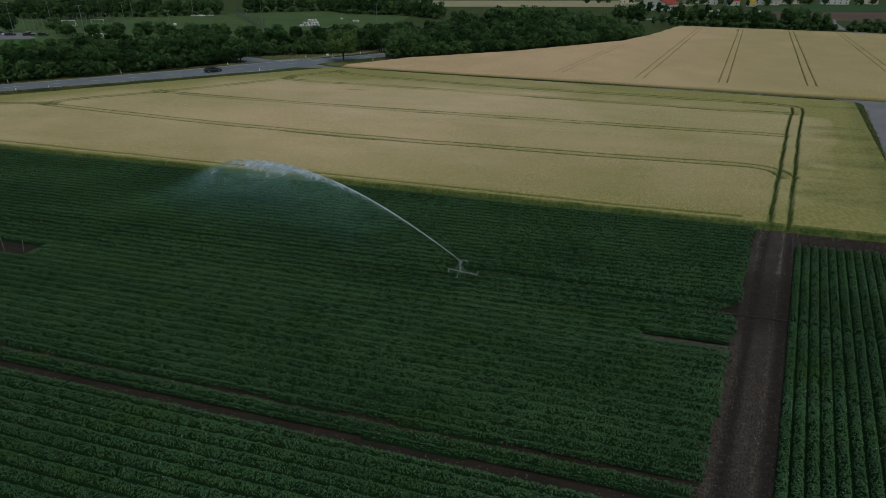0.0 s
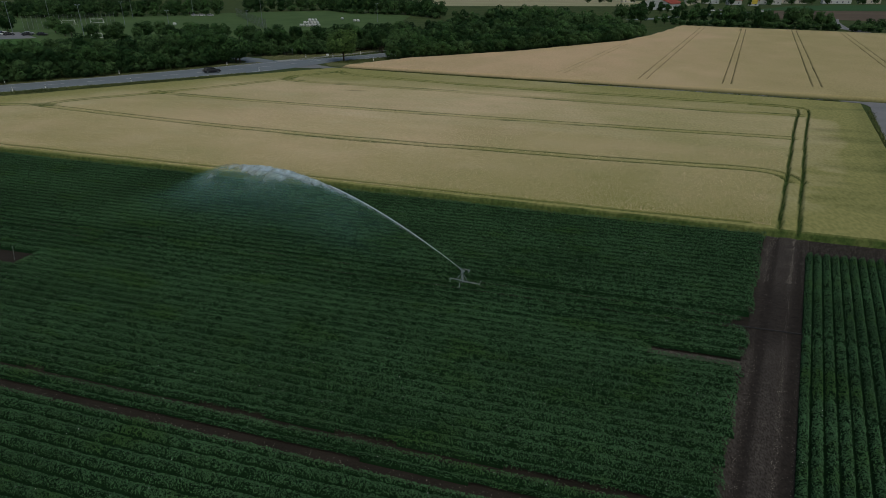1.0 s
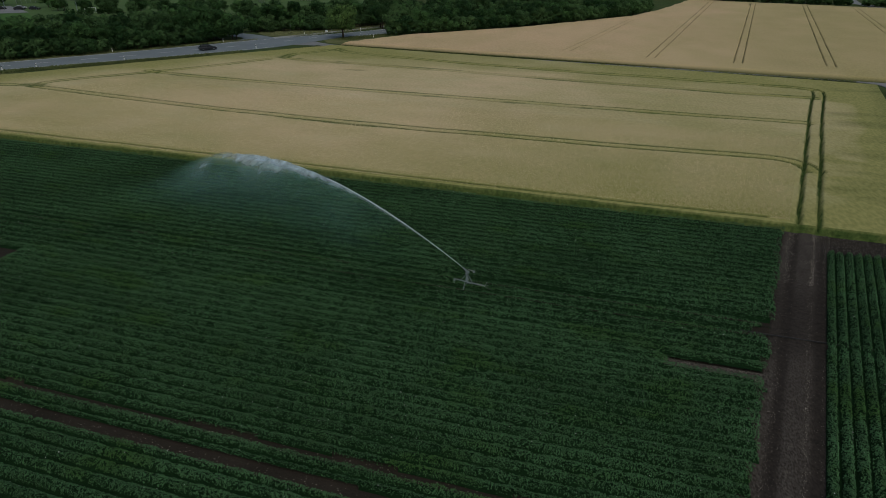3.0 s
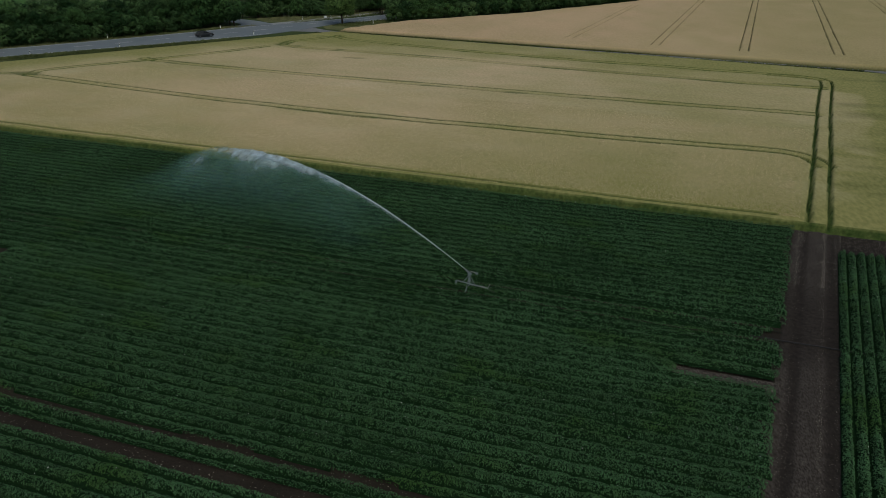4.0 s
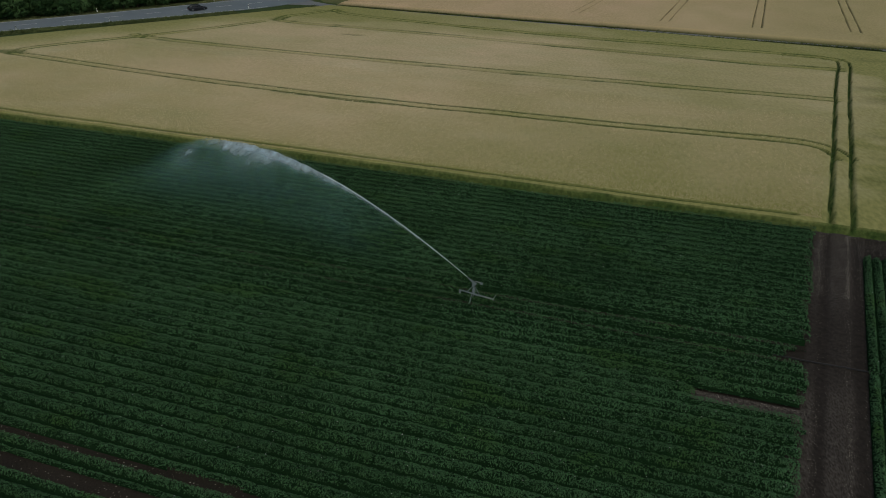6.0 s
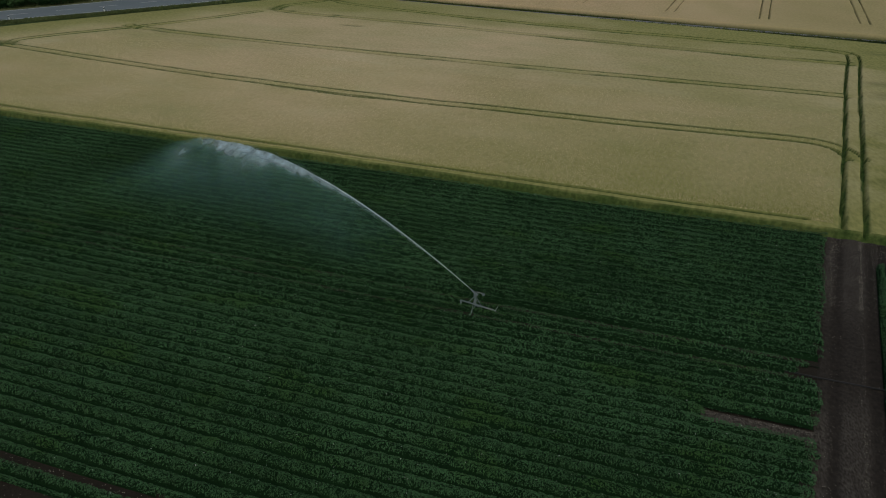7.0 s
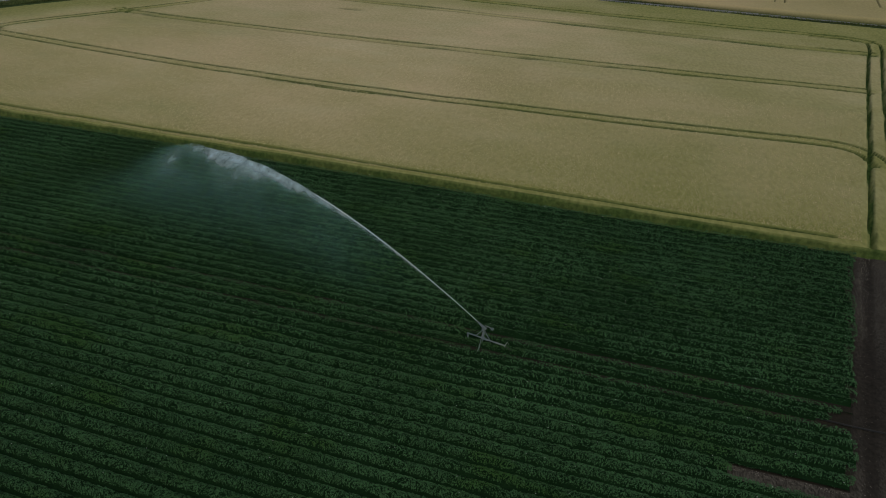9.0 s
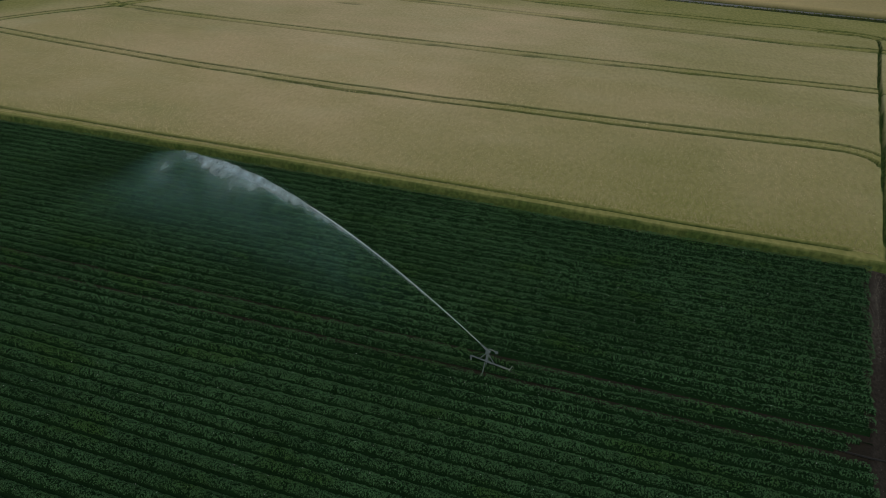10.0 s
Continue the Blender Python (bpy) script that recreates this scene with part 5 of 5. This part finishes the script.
# hose that feeds it
pts = [(GX + 1.58, GY - 0.365, 0.55), (GX + 1.95, GY - 0.40, 0.40), (GX + 2.6, GY - 0.30, 0.12)]
x = GX + 4.0
while x < 48:
    k = min(max((x - 4.0) / 5.0, 0.0), 1.0)
    pts.append((x, 44.92 - 0.37 * k + k * 0.10 * math.sin(x * 0.35) + 0.03 * math.sin(x * 1.1), 0.06 + 0.05 * k))
    x += 1.5
bm = bmesh.new()
tube(bm, pts, 0.055, 8)
tagged(part("irrigation_hose", bm, M_BLACK, None, "black irrigation hose laid across the track", True), category="hose")

# ---------------------------------------------------------------- water
M_WATER = bpy.data.materials.new("water_drops")
M_WATER.use_nodes = True
b = M_WATER.node_tree.nodes["Principled BSDF"]
b.inputs["Base Color"].default_value = (0.80, 0.92, 0.97, 1)
b.inputs["Roughness"].default_value = 0.25
b.inputs["Transmission Weight"].default_value = 0.15


def mist(name, share):
    """Fine drops: mostly clear, the rest scatters the sky's light forwards and back."""
    m = bpy.data.materials.new(name)
    m.use_nodes = True
    t = m.node_tree
    t.nodes.remove(t.nodes["Principled BSDF"])
    back, through_, clear = (t.nodes.new(k) for k in ("ShaderNodeBsdfDiffuse", "ShaderNodeBsdfTranslucent", "ShaderNodeBsdfTransparent"))
    for n in (back, through_):
        n.inputs["Color"].default_value = (0.50, 0.78, 0.87, 1)
    white, veil_ = t.nodes.new("ShaderNodeMixShader"), t.nodes.new("ShaderNodeMixShader")
    veil_.inputs[0].default_value = share
    t.links.new(back.outputs[0], white.inputs[1])
    t.links.new(through_.outputs[0], white.inputs[2])
    t.links.new(clear.outputs[0], veil_.inputs[1])
    t.links.new(white.outputs[0], veil_.inputs[2])
    t.links.new(veil_.outputs[0], t.nodes["Material Output"].inputs["Surface"])
    return m


M_MIST = mist("water_mist", 0.25)
JET = radians(156)


def jet(d):
    """Height of the stream d metres from the nozzle."""
    return 1.73 + 0.358 * d - 0.0079 * d * d - 0.00002 * d**3


g = np.random.default_rng(5)


def drops(name, c, size, stretch=None, parent=None, mat=M_WATER):
    """Droplets: small four-faced bodies."""
    n = len(c)
    T = np.array([(0, 0, 1.0), (0.94, 0, -0.33), (-0.47, 0.82, -0.33), (-0.47, -0.82, -0.33)])
    a = g.uniform(0, 6.2832, n)
    R = np.stack([np.stack([np.cos(a), -np.sin(a), 0 * a], 1), np.stack([np.sin(a), np.cos(a), 0 * a], 1), np.stack([0 * a, 0 * a, 0 * a + 1], 1)], 1)
    V = np.einsum("nij,kj->nki", R, T) * size[:, None, None]
    if stretch is not None:
        V[..., 0] += V[..., 2] * stretch[:, None, 0]
        V[..., 1] += V[..., 2] * stretch[:, None, 1]
    V = (V + c[:, None, :]).reshape(-1, 3)
    F = (np.arange(n)[:, None, None] * 4 + np.array([(0, 1, 2), (0, 2, 3), (0, 3, 1), (1, 3, 2)])).reshape(-1, 3)
    ob = new(name, mesh_of(name, V, F, mat))
    if parent:
        ob.parent = parent
        tagged(ob, kind="stuff")
    return ob


def in_stream(d, side, z):
    return np.stack([GX + 0.56 * math.cos(JET) + d * math.cos(JET) - side * math.sin(JET), GY + 0.56 * math.sin(JET) + d * math.sin(JET) + side * math.cos(JET), z], 1)


bm = bmesh.new()
D = np.linspace(0, 16, 28)
S = in_stream(D, 0 * D, jet(D))
tube(bm, [tuple(p) for p in S], [0.022 + 0.0012 * d for d in D], 7)
water = tagged(part("water_jet", bm, M_WATER, None, "white jet of water arching from the sprinkler over the crop", True), category="water", kind="stuff")
# the stream frays into drops
n = 10000
d = 2 + 27 * g.uniform(0, 1, n) ** 0.8
wide = 0.008 + 0.0060 * d
drops("stream_drops", in_stream(d, g.normal(0, 1, n) * wide, jet(d) + g.normal(0, 1, n) * wide * 0.6 - np.abs(g.normal(0, 1, n)) * wide * 2.2), g.uniform(0.006, 0.017, n), parent=water)
# veil of fine drops that the wind carries aside as it falls


def mist_sheet(name, seed, offset, dense):
    """A thin drifting curtain of mist below the stream; its density is uneven and fades out all round."""
    d, f = np.meshgrid(np.linspace(3, 47, 150), np.linspace(0, 1, 70))
    side = offset * (0.15 + 1.5 * f) + (0.1 + 0.7 * f) * waves(d, f * 14, 5.0, seed)
    p = in_stream(d.ravel(), side.ravel(), (np.maximum(jet(d), 0.5) * (1 - f) + 0.25 * f).ravel())
    p[:, 2] += (0.30 * np.exp(-f * 9) * step(13, 24, d) * waves(d, f * 3, 2.2, seed + 6)).ravel()
    p[:, 0] -= (0.8 * f * d / 33).ravel()
    p[:, 1] -= (8.5 * f * d / 33).ravel()
    streak = waves(d + 5 * f, f * 6, 2.6, seed + 1)
    cloud = waves(d, f * 14, 6.5, seed + 2)
    puff = waves(d + 3 * f, f * 12, 2.8, seed + 3)
    ends = step(4, 14, d + 2 * cloud) * (1 - step(33, 45, d + 4 * cloud + 2 * puff - 4 * f))
    body = (0.34 + 0.75 * np.exp(-f * 4.5)) * (1 - step(0.5, 1.0, f + 0.25 * cloud)) * np.clip(0.75 + 0.55 * cloud + 0.35 * puff, 0.1, 2) * (1 + 0.7 * step(20, 33, d))
    billow = 3.6 * np.clip(cloud + 0.6 * puff, 0, 1) * step(20, 28, d) * np.exp(-(((f - 0.16) / 0.16) ** 2))
    # the band below the stream, which widens and frays towards its top
    width = 0.02 + 0.11 * step(9, 27, d) * np.clip(0.7 + 0.9 * streak, 0.2, 2)
    band = (2.4 * step(6, 14, d) + 6.5 * step(13, 23, d)) * (1 - step(27, 35, d + 2.5 * streak)) * np.exp(-((f / width) ** 2)) * np.clip(0.75 + 0.7 * waves(d, f * 25, 1.4, seed + 4), 0.15, 2)
    value = dense * (ends * np.clip(body + billow, 0, None) + band)
    n, m = d.shape
    q = (np.arange(n - 1)[:, None] * m + np.arange(m - 1)).ravel()
    me = mesh_of(name, p, np.stack([q, q + 1, q + m + 1, q + m], 1), M_VEIL, True)
    at = me.attributes.new("mistiness", "FLOAT", "POINT")
    at.data.foreach_set("value", np.clip(value, 0, 0.62).astype(np.float32).ravel())
    ob = new(name, me)
    ob.parent = water
    return tagged(ob, kind="stuff")


M_VEIL = mist("mist_veil", 0.1)
t = M_VEIL.node_tree
# light through the drops put into the colour: thin mist greenish, dense spray white
tone = t.nodes.new("ShaderNodeValToRGB")
tone.color_ramp.elements[0].position, tone.color_ramp.elements[0].color = 0.05, (0.36, 0.72, 0.66, 1)
tone.color_ramp.elements[1].position, tone.color_ramp.elements[1].color = 0.32, (0.72, 0.84, 0.92, 1)
at = t.nodes.new("ShaderNodeAttribute")
at.attribute_name = "mistiness"
grain = t.nodes.new("ShaderNodeTexNoise")
grain.inputs["Scale"].default_value, grain.inputs["Detail"].default_value = 1.1, 5.0
times_ = t.nodes.new("ShaderNodeMath")
times_.operation = "MULTIPLY"
swell = t.nodes.new("ShaderNodeMapRange")
swell.inputs["From Min"].default_value, swell.inputs["From Max"].default_value = 0.28, 0.72
swell.inputs["To Min"].default_value, swell.inputs["To Max"].default_value = 0.35, 1.65
geo = t.nodes.new("ShaderNodeNewGeometry")
t.links.new(geo.outputs["Position"], grain.inputs["Vector"])
t.links.new(grain.outputs["Fac"], swell.inputs["Value"])
t.links.new(swell.outputs["Result"], times_.inputs[0])
t.links.new(at.outputs["Fac"], times_.inputs[1])
share_ = [n for n in t.nodes if n.type == "MIX_SHADER" and not n.inputs[0].is_linked and n.outputs[0].links and n.outputs[0].links[0].to_node.type == "OUTPUT_MATERIAL"][0]
t.links.new(times_.outputs[0], share_.inputs[0])
t.links.new(at.outputs["Fac"], tone.inputs[0])
for n in t.nodes:
    if n.type in ("BSDF_DIFFUSE", "BSDF_TRANSLUCENT"):
        t.links.new(tone.outputs[0], n.inputs["Color"])
for k in range(3):
    mist_sheet("spray_veil", 61 + 7 * k, (-0.6, 0.0, 0.6)[k], 0.125)
n = 5000
d = np.clip(g.normal(22, 4.5, n), 12, 31)
clump = waves(d, 0 * d, 2.4, 71)
z = jet(d) - np.abs(g.normal(0, 0.55, n)) * (0.6 + 0.8 * np.clip(clump, 0, 1))
k = (z > 0.5) & (g.uniform(0, 1, n) < 0.45 + 0.8 * clump)
drops("spray_crest", in_stream(d[k], g.normal(0, 0.35, k.sum()), z[k]), g.uniform(0.012, 0.03, k.sum()), parent=water, mat=M_MIST)

# ---------------------------------------------------------------- stones on the track, stakes in the bare patch
def stones(name, x, y, size, label, z0=0.02):
    n = len(x)
    T = np.array([(1, 0, -0.4), (0, 1, -0.4), (-1, 0, -0.4), (0, -1, -0.4), (0, 0, 0.7), (0, 0, -0.5)])
    V = T[None] * rng.uniform(0.6, 1.2, (n, 6, 1)) * size[:, None, None] + np.stack([x, y, z0 + size * 0.3], 1)[:, None]
    F = np.array([(0, 1, 4), (1, 2, 4), (2, 3, 4), (3, 0, 4)])
    return tagged(new(name, mesh_of(name, V.reshape(-1, 3), (np.arange(n)[:, None, None] * 6 + F).reshape(-1, 3), M_STONE)), label, "stones", kind="stuff")


n = 17000
y = np.where(rng.uniform(0, 1, n) < 0.25, rng.uniform(53, 64.4, n), rng.uniform(14, 64, n))
k = rng.uniform(0, 1, n)
k = np.where(rng.uniform(0, 1, n) < 0.6, 0.54 + rng.normal(0, 0.12, n), k)
x = track_x(y, -1) + (track_x(y, 1) - track_x(y, -1)) * np.clip(k, 0, 1)
n2 = 1800
x2, y2 = rng.uniform(15, 30, n2), rng.uniform(60.6, 64.0, n2)
n3 = 700
x3, y3 = rng.uniform(-40, 6, n3), np.where(rng.uniform(0, 1, n3) < 0.5, 23.55, 25.25) + rng.normal(0, 0.25, n3)
n4 = 1800
x4, y4 = rng.uniform(3.0, 9.3, n4), 39.2 + rng.normal(0, 0.20, n4)
lane = np.minimum(np.abs(k - 0.27), np.abs(k - 0.83)) < 0.11
ok = (~lane | (rng.uniform(0, 1, n) < 0.18)) & ((y < 41) | (y > 53) | (rng.uniform(0, 1, n) < 0.3))
x, y, n = x[ok], y[ok], int(ok.sum())
stones("stones", x, y, rng.uniform(0.009, 0.028, n), "pale small stones on the earth track", 0.06)
stones("stones", np.r_[x2, x3, x4], np.r_[y2, y3, y4], rng.uniform(0.012, 0.04, n2 + n3 + n4), "pale small stones on bare earth between plants")
for x, y, lx, ly, h in ((-52.6, 38.4, 0.15, 0.1, 1.3), (-54.3, 37.9, -0.05, 0.0, 1.5), (-56.4, 38.2, 0.1, 0.1, 1.4)):
    bm = bmesh.new()
    tube(bm, [(x, y, -0.1), (x + lx, y + ly, h)], 0.014, 6)
    tagged(part("stake", bm, M_PALE_STEEL, None, "thin pale stake in the bare patch"), category="stake", group="stakes in the field")
